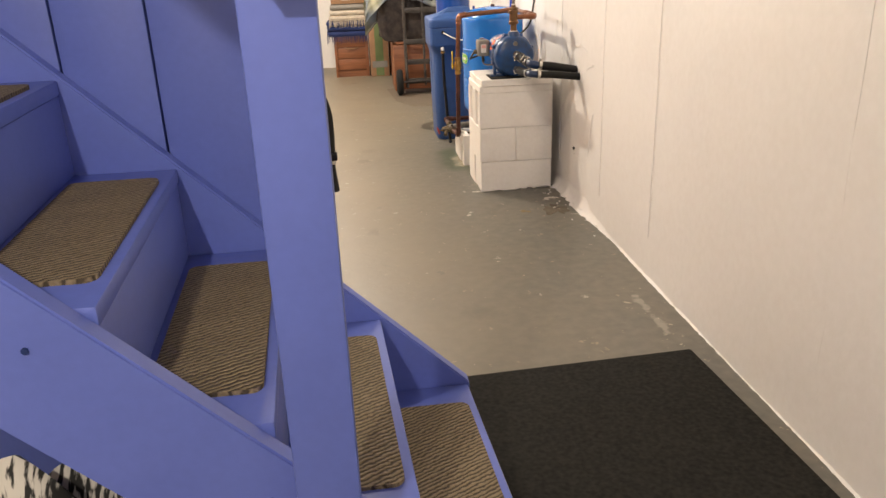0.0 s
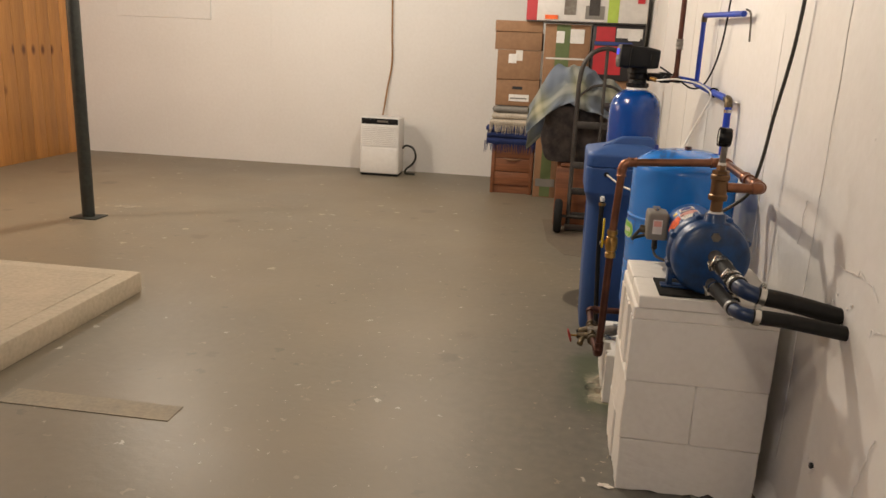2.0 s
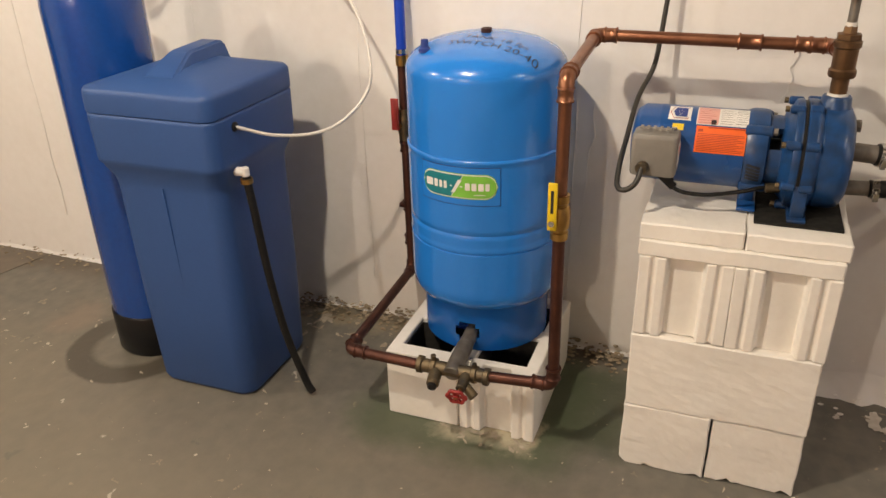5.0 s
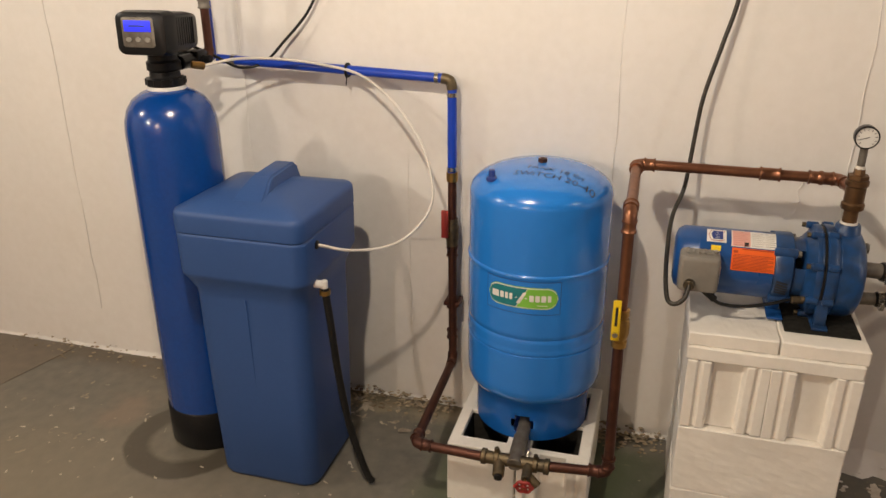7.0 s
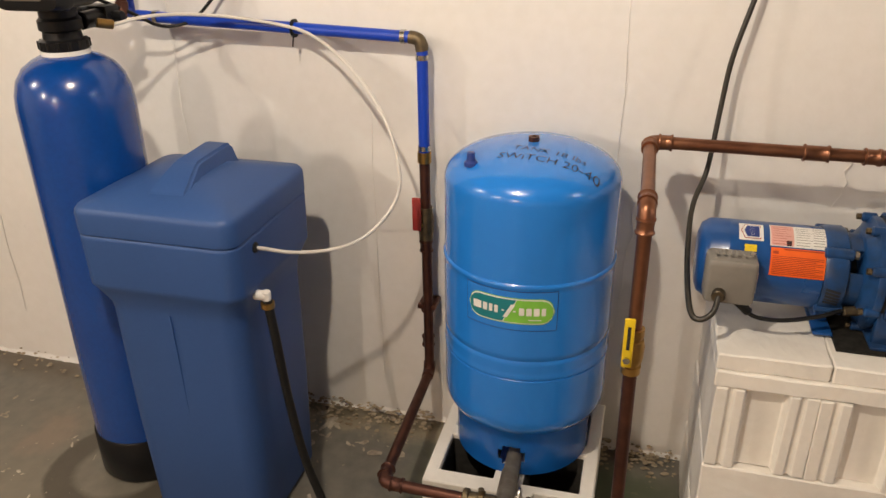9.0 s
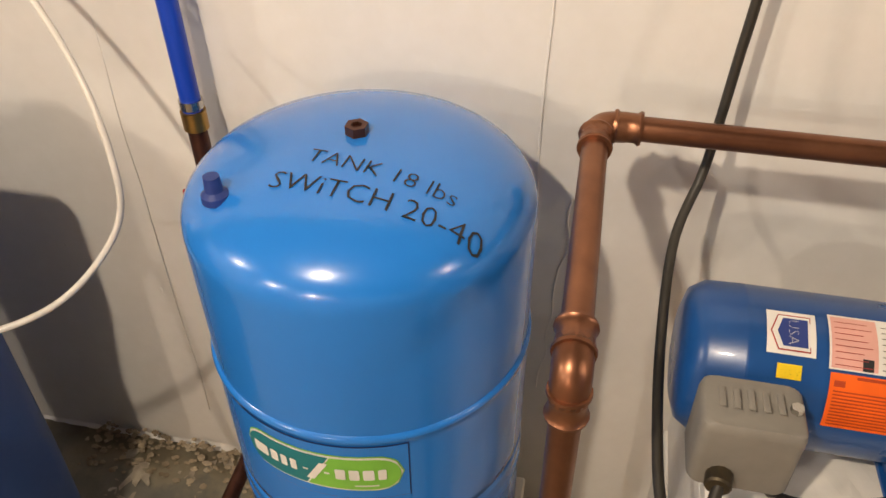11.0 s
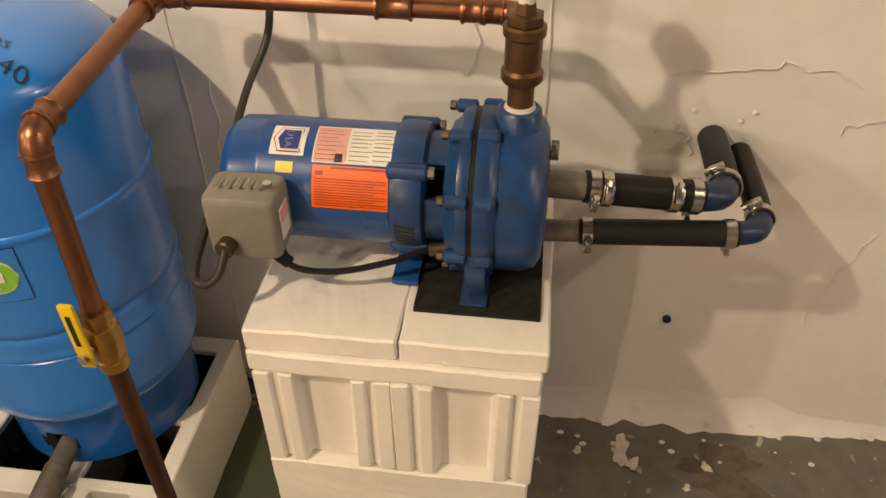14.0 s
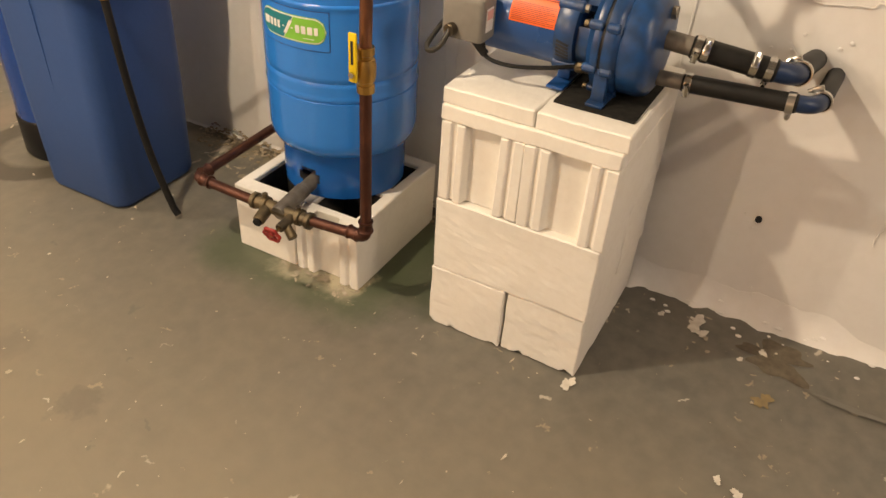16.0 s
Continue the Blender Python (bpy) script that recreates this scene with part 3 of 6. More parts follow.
def crumbs(y0, y1, seed, count):
    """Loose crumbled lumps lying against the wall's foot."""
    own = bmesh.new()
    rnd = random.Random(seed)
    for k in range(count):
        s = rnd.uniform(0.002, 0.006)
        lump = bmesh.new()
        bmesh.ops.create_icosphere(lump, subdivisions=1, radius=s)
        for v in lump.verts:
            v.co *= 1 + 0.5 * noise.noise(v.co * 60 + Vector((k, 0, 0)))
        spread = rnd.random() ** 2
        moved(lump, Matrix.Translation((WX - 0.012 - 0.09 * spread, rnd.uniform(y0, y1), s * 0.18 + 0.035 * (1 - spread) * rnd.random())) @ Matrix.Diagonal((1.2, 1.6, 0.45, 1)))
        join(own, lump)
    return own


for k, (y0, y1, count) in enumerate(((5.16, 5.60, 260), (4.46, 4.70, 140), (6.1, 7.0, 90), (3.2, 4.3, 46))):
    ob = part("crumbled_plaster", crumbs(y0, y1, k, count), M_WALLDIRT if k < 3 else M_WALL)
    tagged(ob, "crumbled mouldy plaster at the foot of the wall", "rubble", kind="stuff")
rnd = random.Random(21)
for k, (y0, z0, y1, z1) in enumerate(((3.90, 0.80, 3.72, 0.83), (3.72, 0.83, 3.60, 0.80), (3.86, 0.72, 3.83, 0.66), (3.62, 0.72, 3.50, 0.76), (3.56, 0.30, 3.50, 0.52), (4.20, 0.78, 4.18, 0.92), (4.66, 0.35, 4.64, 0.75), (5.05, 0.9, 5.02, 1.3))):
    pts = [(WX - 0.0005, y0 + (y1 - y0) * i / 9 + rnd.uniform(-0.008, 0.008), z0 + (z1 - z0) * i / 9 + rnd.uniform(-0.008, 0.008)) for i in range(10)]
    ob = part("plaster_ridge", tube(pts, 0.0013, 6, steps=2), M_WALL)
    tagged(ob, "ragged ridge of plaster on the white wall", "wall", kind="structure")
own = bmesh.new()
for k in range(45):
    lump = bmesh.new()
    s = rnd.uniform(0.002, 0.0055)
    bmesh.ops.create_icosphere(lump, subdivisions=1, radius=s)
    a, rr = rnd.uniform(0, 6.28), rnd.random()
    cy, cz, span = ((3.79, 0.68, 0.16), (3.81, 0.275, 0.04), (3.9, 0.06, 0.22))[k % 3]
    moved(lump, Matrix.Translation((WX + 0.001, cy + span * rr * math.cos(a), max(0.02, cz + 0.6 * span * rr * math.sin(a)))) @ Matrix.Diagonal((0.4, 1, 1, 1)))
    join(own, lump)
for k in range(150):
    lump = bmesh.new()
    bmesh.ops.create_icosphere(lump, subdivisions=1, radius=0.0012 + 0.0035 * rnd.random() ** 3)
    moved(lump, Matrix.Translation((WX + 0.001, rnd.uniform(1.4, 7.2), rnd.uniform(0.1, 1.7))) @ Matrix.Diagonal((0.4, 1, rnd.uniform(1, 3), 1)))
    join(own, lump)
ob = part("plaster_lumps", own, M_WALL)
tagged(ob, "small plaster lumps on the white wall", "wall", kind="stuff")
ob = part("wall_hole", lathe([(0, -0.004), (0.008, -0.004), (0.008, 0.01), (0, 0.01)], (WX - 0.001, 3.806, 0.286), 14, axis="x"), M_INK)
tagged(ob, "small dark drilled hole in the white wall", "hole", kind="structure")


# pine board partition
west = thing("wall_pine", (WESTX, 5, 0), "orange knotty pine board wall", "wall", kind="structure")
bw = 0.185
n = 0
shared = None
y = 4.2
while y < NY - 0.05:
    if shared is None:
        plank = part("plank", box(WESTX - 0.03, y, 0.0, WESTX, y + bw - 0.006, CEIL, 0.003), M_PINE, west)
        shared = plank.data
        y0 = y
    else:
        plank = new("plank", shared)
        plank.parent = west
        plank.location = (0, y - y0, 0)
    y += bw

# bare concrete pad, painted strip, steel column
bm = box(-3.6, 3.2, 0.0, -1.44, 5.42, 0.11, 0.012)
setting("concrete_pad", bm, M_SLAB, "raised bare concrete pad with a worn edge", True)
setting("pad_skim", box(-3.5, 3.3, 0.109, -1.53, 5.33, 0.114, 0.002), M_SLAB, "rough skim on the concrete pad")
setting("painted_strip", box(-1.28, 4.15, -0.01, -0.635, 4.262, 0.003), M_MARK, "worn tan painted strip on the floor")
post = thing("steel_column", (-2.66, 6.86, 0), "dark green round steel support column", "column")
part("shaft", rod((-2.66, 6.86, 0.008), (-2.66, 6.86, 1.62), 0.043, seg=24), M_IRON, post)
part("inner_shaft", rod((-2.66, 6.86, 1.62), (-2.66, 6.86, CEIL), 0.038, seg=24), M_GALV, post, "grey upper tube of the column")
part("collar", lathe([(0.039, 1.585), (0.047, 1.585), (0.047, 1.625), (0.039, 1.625)], (-2.66, 6.86, 0), 24), M_IRON, post)
part("foot_plate", box(-2.76, 6.78, 0.0, -2.56, 6.94, 0.008, 0.002), M_IRON, post)


# ---- staircase ----
RISE, RUN, NOSE0, SY0, SY1 = 0.21, 0.217, 0.43, 0.905, 1.66
stairs = thing("staircase", (0, 1.28, 0), "blue painted wooden stairs with brown carpeted treads", "stairs")
STEPS = 9
topx, topz = NOSE0 - RUN * STEPS, RISE * STEPS


def stringer(y0, y1):
    own = bmesh.new()
    out = [(NOSE0 + 0.005, 0.0), (NOSE0 + 0.005, 0.215), (topx, topz + 0.22), (topx, topz - 0.06), (NOSE0 - 0.045, 0.0)]
    a = [own.verts.new((x, y0, z)) for x, z in out]
    b = [own.verts.new((x, y1, z)) for x, z in out]
    own.faces.new(a)
    own.faces.new(b[::-1])
    for i in range(5):
        own.faces.new((a[i], b[i], b[(i + 1) % 5], a[(i + 1) % 5]))
    bmesh.ops.recalc_face_normals(own, faces=own.faces)
    bmesh.ops.bevel(own, geom=own.edges[:], offset=0.004, segments=2, affect="EDGES")
    return own


part("stringer", stringer(0.867, 0.905), M_BLUE, stairs)
part("stringer", stringer(1.66, 1.70), M_BLUE, stairs)
SKEW = Matrix(((1, -0.049, 0, 0.049 * SY1), (0, 1, 0, 0), (0, 0, 1, 0), (0, 0, 0, 1)))
for i in range(STEPS):
    nx, z = NOSE0 - RUN * i, RISE * (i + 1)
    part("tread", moved(box(nx - RUN - 0.03, SY0 + 0.001, z - 0.032, nx, SY1 - 0.001, z, 0.004), SKEW), M_BLUE, stairs)
    part("riser", moved(box(nx - 0.022, SY0 + 0.002, z - RISE + 0.001, nx - 0.004, SY1 - 0.002, z - 0.033, 0.002), SKEW), M_BLUE, stairs)
    pad = loft([round_square(nx - 0.1125, 1.278, 0.0925, 0.283, z + h, 0.022) for h in (0.0, 0.008)])
    moved(pad, SKEW)
    part("carpet_tread", pad, M_CARPET, stairs, "brown ribbed carpet pad")
rnd = random.Random(3)
newel = part("newel_post", box(0.062, 0.826, 0.0, 0.153, 0.866, CEIL - 0.001, 0.004), M_BLUE, stairs)
for x in (-0.27, 0.02, -0.62, -0.9):
    part("nail_head", lathe([(0, -0.002), (0.005, -0.002), (0.005, 0.001), (0, 0.001)], (x, 0.866, 0.66 - x * 0.97 - 0.12), seg=10, axis="y"), M_TANKDARK, stairs)
part("rail_bracket", box(0.095, 0.775, 1.245, 0.147, 0.826, 1.31, 0.004), M_TANKDARK, stairs)
part("handrail", rod((0.086, 0.772, 1.288), (-0.93, 0.772, 2.272), 0.022, seg=20, bevel=0.004), M_CRATE, stairs, "brown stained wooden handrail")

side = thing("wall_boarded", (-0.9, 1.72, 0), "blue painted vertical board wall beside the stairs", "wall", kind="structure")
xs = [0.09, -0.047] + [-0.047 - 0.197 * k for k in range(1, 9)]
for a, b in zip(xs, xs[1:]):
    part("board", box(b + 0.003, 1.701, 0.0, a - 0.002, 1.722, CEIL - 0.001, 0.003), M_BLUE, side)
part("stud", box(-1.6, 1.723, 0.0, 0.088, 1.762, CEIL - 0.001, 0.002), M_BLUE, side)

# black mat at the stairs' foot
bm = loft([round_square(0, 0, 0.385, 0.66, z, 0.008, 2) for z in (0.0, 0.008)])
moved(bm, pose(0.894, 1.40, 0, 0, 0, 2.9))
solid("floor_mat", bm, M_MAT, "black rubber-backed mat on the floor by the stairs", "mat")

# striped rag under the stairs
rag = thing("striped_blanket", (-0.38, 1.12, 0), "black and white striped cloth heaped under the stairs", "blanket")


def heap(cx, cy, rx, ry, h, seed, n=20):
    own = bmesh.new()
    rows = []
    for i in range(n + 1):
        row = []
        for j in range(n + 1):
            u, v = -1 + 2 * i / n, -1 + 2 * j / n
            k = max(0.0, 1 - (u ** 4 + v ** 4) * 0.5)
            z = h * k * (0.75 + 0.35 * noise.noise(Vector((u * 2.1 + seed, v * 2.1, 0)))) + 0.01
            row.append(own.verts.new((cx + u * rx, cy + v * ry, z)))
        rows.append(row)
    for i in range(n):
        for j in range(n):
            own.faces.new((rows[i][j], rows[i + 1][j], rows[i + 1][j + 1], rows[i][j + 1]))
    edge = [v for v in own.verts if v.is_boundary]
    low = bmesh.ops.extrude_edge_only(own, edges=[e for e in own.edges if e.is_boundary])
    for v in low["geom"]:
        if isinstance(v, bmesh.types.BMVert):
            v.co.z = 0.0
    return own


M_STRIPE = material("striped_cloth", (0.62, 0.60, 0.56), 0.95, second=(0.02, 0.02, 0.02), grain=12, blotch=14, mix=0.3, bump=0.4, stretch=(7, 0.8, 1.5), spread=(0.47, 0.53))
part("cloth", heap(-0.38, 1.12, 0.26, 0.18, 0.5, 4), M_STRIPE, rag)


# ---- fire extinguisher ----
def extinguisher(cx, cy, z0):
    t = thing("fire_extinguisher", (cx, cy, z0), "red fire extinguisher with black hose hung on the blue wall", "extinguisher")
    r = 0.058
    prof = [(0, 0), (r - 0.012, 0), (r, 0.014), (r, 0.215), (r * 0.93, 0.236), (r * 0.7, 0.254), (0.024, 0.266), (0.02, 0.275), (0, 0.275)]
    part("cylinder", lathe(prof, (cx, cy, z0), 40), M_RED, t)
    part("valve", lathe([(0, 0.276), (0.02, 0.276), (0.02, 0.29), (0.014, 0.296), (0.014, 0.315), (0, 0.315)], (cx, cy, z0), 20), M_STEEL, t)
    part("carry_handle", box(cx - 0.075, cy - 0.009, z0 + 0.305, cx + 0.02, cy + 0.009, z0 + 0.313, 0.002), M_BLACKGLOSS, t)
    lever = moved(box(-0.08, -0.009, 0, 0.02, 0.009, 0.007, 0.002), pose(cx, cy, z0 + 0.322, 0, 14, 0))
    part("squeeze_lever", lever, M_BLACKGLOSS, t)
    hx = cx + 0.080
    hose = part("hose", tube([(cx + 0.005, cy + 0.004, z0 + 0.30), (cx + 0.03, cy + 0.006, z0 + 0.318), (cx + 0.062, cy + 0.006, z0 + 0.295), (hx, cy + 0.006, z0 + 0.24), (hx, cy + 0.005, z0 + 0.15), (hx - 0.003, cy + 0.004, z0 + 0.115)], 0.0095, 12), M_BLACK, t)
    part("nozzle", rod((hx - 0.003, cy + 0.004, z0 + 0.115), (hx, cy + 0.004, z0 + 0.042), 0.009, 0.013, bevel=0.002), M_BLACKGLOSS, hose)
    part("collar", lathe([(0.010, 0), (0.0125, 0), (0.0125, 0.012), (0.010, 0.012)], (hx - 0.003, cy + 0.004, z0 + 0.115), 16), M_STEEL, hose)
    part("strap", lathe([(r, 0), (r + 0.003, 0), (r + 0.003, 0.02), (r, 0.02)], (cx, cy, z0 + 0.125), 40), M_BLACKGLOSS, t)
    part("hose_clip", box(cx + r - 0.002, cy - 0.014, z0 + 0.125, hx + 0.014, cy + 0.018, z0 + 0.146, 0.004), M_BLACKGLOSS, t)
    part("wall_hook", box(cx - 0.02, 1.764, z0 + 0.12, cx + 0.02, cy - r + 0.004, z0 + 0.30, 0.003), M_STEEL, t)
    return t


extinguisher(0.043, 1.838, 0.667)


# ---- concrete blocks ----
# unpainted concrete taken near black: the shade inside the cores is in this colour
M_CORESHADE = material("shaded_unpainted_concrete", (0.045, 0.040, 0.033), 0.95, second=(0.02, 0.018, 0.015), grain=50, blotch=12, bump=0.4)


def ribbed_end(y0, y1, x0, depth):
    """Plan outline of a block's flanged end facing -x."""
    w = y1 - y0
    g = [(0.0, 0), (0.12, 0), (0.135, 0.007), (0.175, 0.007), (0.19, 0), (0.285, 0), (0.32, 0.022), (0.68, 0.022), (0.715, 0), (0.81, 0), (0.825, 0.007), (0.865, 0.007), (0.88, 0), (1, 0)]
    return [(x0 + d, y0 + w * u) for u, d in g] + [(x0 + depth, y1), (x0 + depth, y0)]


def hollow_shell(own, front, xs, ys, z0, z1):
    """One closed shell with two open cores; front is the outline of the face towards -x."""
    cols = [[(x, y) for y in ys] for x in xs]
    plan = [front + [p for p in reversed(cols[0])]]
    for i in range(len(xs) - 1):
        for j in range(3):
            if i % 2 == 1 or j != 1:
                plan.append([cols[i][j], cols[i][j + 1], cols[i + 1][j + 1], cols[i + 1][j]])
    verts = {}

    def at(p, z):
        key = (round(p[0], 5), round(p[1], 5), z)
        if key not in verts:
            verts[key] = own.verts.new((p[0], p[1], z))
        return verts[key]

    sides = collections.Counter()
    for poly in plan:
        own.faces.new([at(p, z1) for p in poly])
        own.faces.new([at(p, z0) for p in reversed(poly)])
        for p, q in zip(poly, poly[1:] + poly[:1]):
            sides[tuple(sorted(((round(p[0], 5), round(p[1], 5)), (round(q[0], 5), round(q[1], 5)))))] += 1
    for (p, q), uses in sides.items():
        if uses == 1:
            own.faces.new((at(p, z0), at(q, z0), at(q, z1), at(p, z1)))
    bmesh.ops.recalc_face_normals(own, faces=own.faces)
    sharp = [e for e in own.edges if len(e.link_faces) == 2 and e.calc_face_angle(0) > 0.5]
    bmesh.ops.bevel(own, geom=sharp, offset=0.003, segments=1, affect="EDGES")


def core_tub(xa, xb, ya, yb, z0, z1):
    """An added open-topped lining that darkens the inside of one core."""
    own = bmesh.new()
    lo = [own.verts.new((x, y, z0)) for x, y in ((xa, ya), (xb, ya), (xb, yb), (xa, yb))]
    hi = [own.verts.new((x, y, z1)) for x, y in ((xa, ya), (xb, ya), (xb, yb), (xa, yb))]
    own.faces.new(lo)
    for i in range(4):
        own.faces.new((lo[i], lo[(i + 1) % 4], hi[(i + 1) % 4], hi[i]))
    bmesh.ops.recalc_face_normals(own, faces=own.faces)
    bmesh.ops.solidify(own, geom=own.faces[:], thickness=0.002)
    return own


def block(name, x0, y0, z0, x1, y1, z1, ribbed, hollow, label, group, seed=0):
    """A hollow block with its end towards -x, of shells and webs."""
    own = bmesh.new()
    if hollow:
        t = 0.032
        xm = (x0 + x1) / 2
        hollow_shell(own, ribbed_end(y0, y1, x0, 0.045)[:-2] if ribbed else [(x0, y0), (x0, y1)], (x0 + 0.045, xm - 0.02, xm + 0.02, x1 - 0.04, x1), (y0, y0 + t, y1 - t, y1), z0, z1)
        cores = [(x0 + 0.0455, xm - 0.0205), (xm + 0.0205, x1 - 0.0405)]
    elif ribbed:
        prism(ribbed_end(y0, y1, x0, x1 - x0), z0, z1, own, 0.002)
    else:
        box(x0, y0, z0, x1, y1, z1, 0.003, own, 1)
        bmesh.ops.subdivide_edges(own, edges=[e for e in own.edges if e.calc_length() > 0.1], cuts=15, use_grid_fill=True)
    if z0 < 0.001 and not hollow:
        for v in own.verts:
            if v.co.z < 0.02 and (v.co.x < x0 + 0.03 or v.co.y < y0 + 0.03):
                v.co.z += max(0, 0.022 * noise.noise(Vector((v.co.x * 41, v.co.y * 41, seed))) + 0.001)
    for v in own.verts:
        q = v.co * 14 + Vector((seed, 0, 0))
        f = v.co * 55 + Vector((0, seed, 0))
        v.co += Vector((noise.noise(q), noise.noise(q + Vector((7, 0, 0))), noise.noise(q + Vector((0, 7, 0))) * 0.6)) * 0.0026
        v.co += Vector((noise.noise(f), noise.noise(f + Vector((7, 0, 0))), noise.noise(f + Vector((0, 7, 0))))) * 0.0012
    bmesh.ops.remove_doubles(own, verts=own.verts, dist=1e-5)
    ob = solid(name, own, M_BLOCK, label, "block", group, smooth=False)
    if hollow:
        for xa, xb in cores:
            part("core_lining", core_tub(xa, xb, y0 + 0.0325, y1 - 0.0325, z0 + 0.004, z1 - 0.012), M_CORESHADE, ob, "unpainted inside of the block, darkened for the shade in the core")
    return ob


G = "white blocks under the pump"
X0, X1, Y0, Y1 = 0.872, 1.282, 4.058, 4.453
YM = 4.258
block("concrete_block", X0 + 0.006, Y0 + 0.006, 0.0, X1, YM - 0.004, 0.170, False, False, "white painted concrete block with chipped foot on the floor", G, 1)
block("concrete_block", X0, YM + 0.002, 0.0, X1, Y1, 0.172, False, False, "white painted concrete block with chipped foot on the floor", G, 2)
block("concrete_block", X0 + 0.002, Y0 + 0.004, 0.1725, 1.0765, Y1 - 0.002, 0.3635, False, False, "white painted concrete block in the pump's pedestal", G, 3)
block("concrete_block", 1.0775, Y0 + 0.002, 0.1725, X1, Y1 - 0.002, 0.3635, False, False, "white painted concrete block in the pump's pedestal", G, 4)
block("concrete_block", X0 + 0.003, Y0, 0.364, X1, YM - 0.0005, 0.5565, True, False, "white painted concrete block with a ribbed end", G, 5)
block("concrete_block", X0 + 0.003, YM + 0.0005, 0.3655, X1, Y1 - 0.004, 0.5565, True, False, "white painted concrete block with a ribbed end", G, 6)
block("concrete_slab", X0 + 0.005, Y0, 0.557, X1, Y1, 0.5925, False, False, "thin white painted concrete slab on the pump's pedestal", G, 7)
block("cap_block", X0 + 0.014, Y0 - 0.006, 0.593, X1 + 0.002, YM - 0.0125, 0.6295, False, False, "thin white painted cap block on the pump's pedestal", G, 8)
block("cap_block", X0 + 0.012, YM - 0.011, 0.593, X1, Y1 + 0.001, 0.6295, False, False, "thin white painted cap block on the pump's pedestal", G, 9)

G = "white blocks under the pressure tank"
block("concrete_block", 0.868, 4.865, 0.0, 1.262, 5.06, 0.196, False, True, "hollow white painted concrete block on the floor", G, 10)
block("concrete_block", 0.865, 4.665, 0.0, 1.262, 4.861, 0.196, True, True, "hollow white painted concrete block with a ribbed end", G, 11)


# ---- pressure tank ----
TX, TY, TR = 1.100, 4.861, 0.192
tank = thing("pressure_tank", (TX, TY, 0.196), "sky blue steel well pressure tank standing on white blocks", "tank")


def dome(r):
    """Height of the tank's domed head at a radius."""
    return 0.886 + 0.076 * math.sqrt(max(0, 1 - min(r / TR, 1) ** 2.3))


prof = [(0, 0.314), (0.10, 0.314), (0.167, 0.32), (0.182, 0.33), (0.19, 0.347), (TR, 0.367), (TR, 0.375), (TR, 0.464), (TR, 0.478), (0.1895, 0.480), (0.1895, 0.483), (TR + 0.001, 0.485), (TR + 0.0018, 0.489), (TR, 0.494), (TR, 0.502),
        (TR, 0.516), (TR, 0.526), (0.19, 0.5285), (0.19, 0.531), (TR, 0.5335), (TR, 0.545), (TR, 0.692), (TR, 0.702), (TR + 0.002, 0.706), (TR + 0.0025, 0.710), (TR + 0.001, 0.713), (0.1905, 0.715), (0.1905, 0.724), (0.1905, 0.86), (0.1905, 0.878), (0.1905, 0.886)]
prof += [(0.1905 * math.sin(math.pi / 2 * k / 20), dome(TR * math.sin(math.pi / 2 * k / 20))) for k in range(19, -1, -1)]
shell = part("shell", lathe(prof, (TX, TY, 0), 96), M_TANK, tank)


def skirt():
    """Steel skirt with a slot for the outlet in its front."""
    own = bmesh.new()
    seg, rows = 96, 10
    z0, z1, r = 0.1965, 0.325, 0.163
    ring = []
    for k in range(rows + 1):
        z = z0 + (z1 - z0) * k / rows
        ring.append([own.verts.new((TX + r * math.cos(2 * math.pi * i / seg), TY + r * math.sin(2 * math.pi * i / seg), z)) for i in range(seg)])
    for k in range(rows):
        for i in range(seg):
            a = 2 * math.pi * (i + 0.5) / seg
            across = r * (math.pi - a)
            zz = z0 + (z1 - z0) * (k + 0.5) / rows - 0.248
            if (max(abs(across) - 0.012, 0)) ** 2 + zz ** 2 < 0.024 ** 2 and abs(across) < 0.05:
                continue
            own.faces.new((ring[k][i], ring[k][(i + 1) % seg], ring[k + 1][(i + 1) % seg], ring[k + 1][i]))
    bmesh.ops.solidify(own, geom=own.faces[:], thickness=0.003)
    return own


part("skirt", skirt(), M_TANK, tank)
nip = part("fill_valve", lathe([(0, 0), (0.014, 0), (0.014, 0.008), (0.009, 0.012), (0.008, 0.028), (0, 0.028)], (1.0, 4.975, dome(0.152) - 0.003), 16), M_NAVY, tank, "dark blue plastic valve cap")
plug = part("top_plug", lathe([(0.006, 0.007), (0.006, 0.011), (0.0125, 0.011), (0.0125, 0), (0, 0), (0, 0.007)], (TX + 0.002, TY, dome(0) - 0.001), 6), M_COPPER_DARK, tank, "rusty hexagonal plug")

LABEL_A0 = math.pi - 0.045


def on_tank(lift):
    def place(u, v):
        a = LABEL_A0 + u / TR
        return Vector((TX + (TR + lift) * math.cos(a), TY + (TR + lift) * math.sin(a), v))
    return place


def wrap(u0, v0, u1, v1, lift, corner=0.0, cut=None):
    """A sheet bent round the tank, with rounded corners."""
    own = bmesh.new()
    place = on_tank(lift)
    n = 28
    rows = []
    for i in range(n + 1):
        u = u0 + (u1 - u0) * i / n
        d = 0.0
        for e in (u - u0, u1 - u):
            if e < corner:
                d = max(d, corner - math.sqrt(max(0, corner ** 2 - (corner - e) ** 2)))
        rows.append([own.verts.new(place(u, v0 + d + (v1 - v0 - 2 * d) * k / 2)) for k in range(3)])
    for a, b in zip(rows, rows[1:]):
        for k in range(2):
            own.faces.new((a[k], b[k], b[k + 1], a[k + 1]))
    bmesh.ops.dissolve_degenerate(own, dist=1e-5, edges=own.edges)
    return own


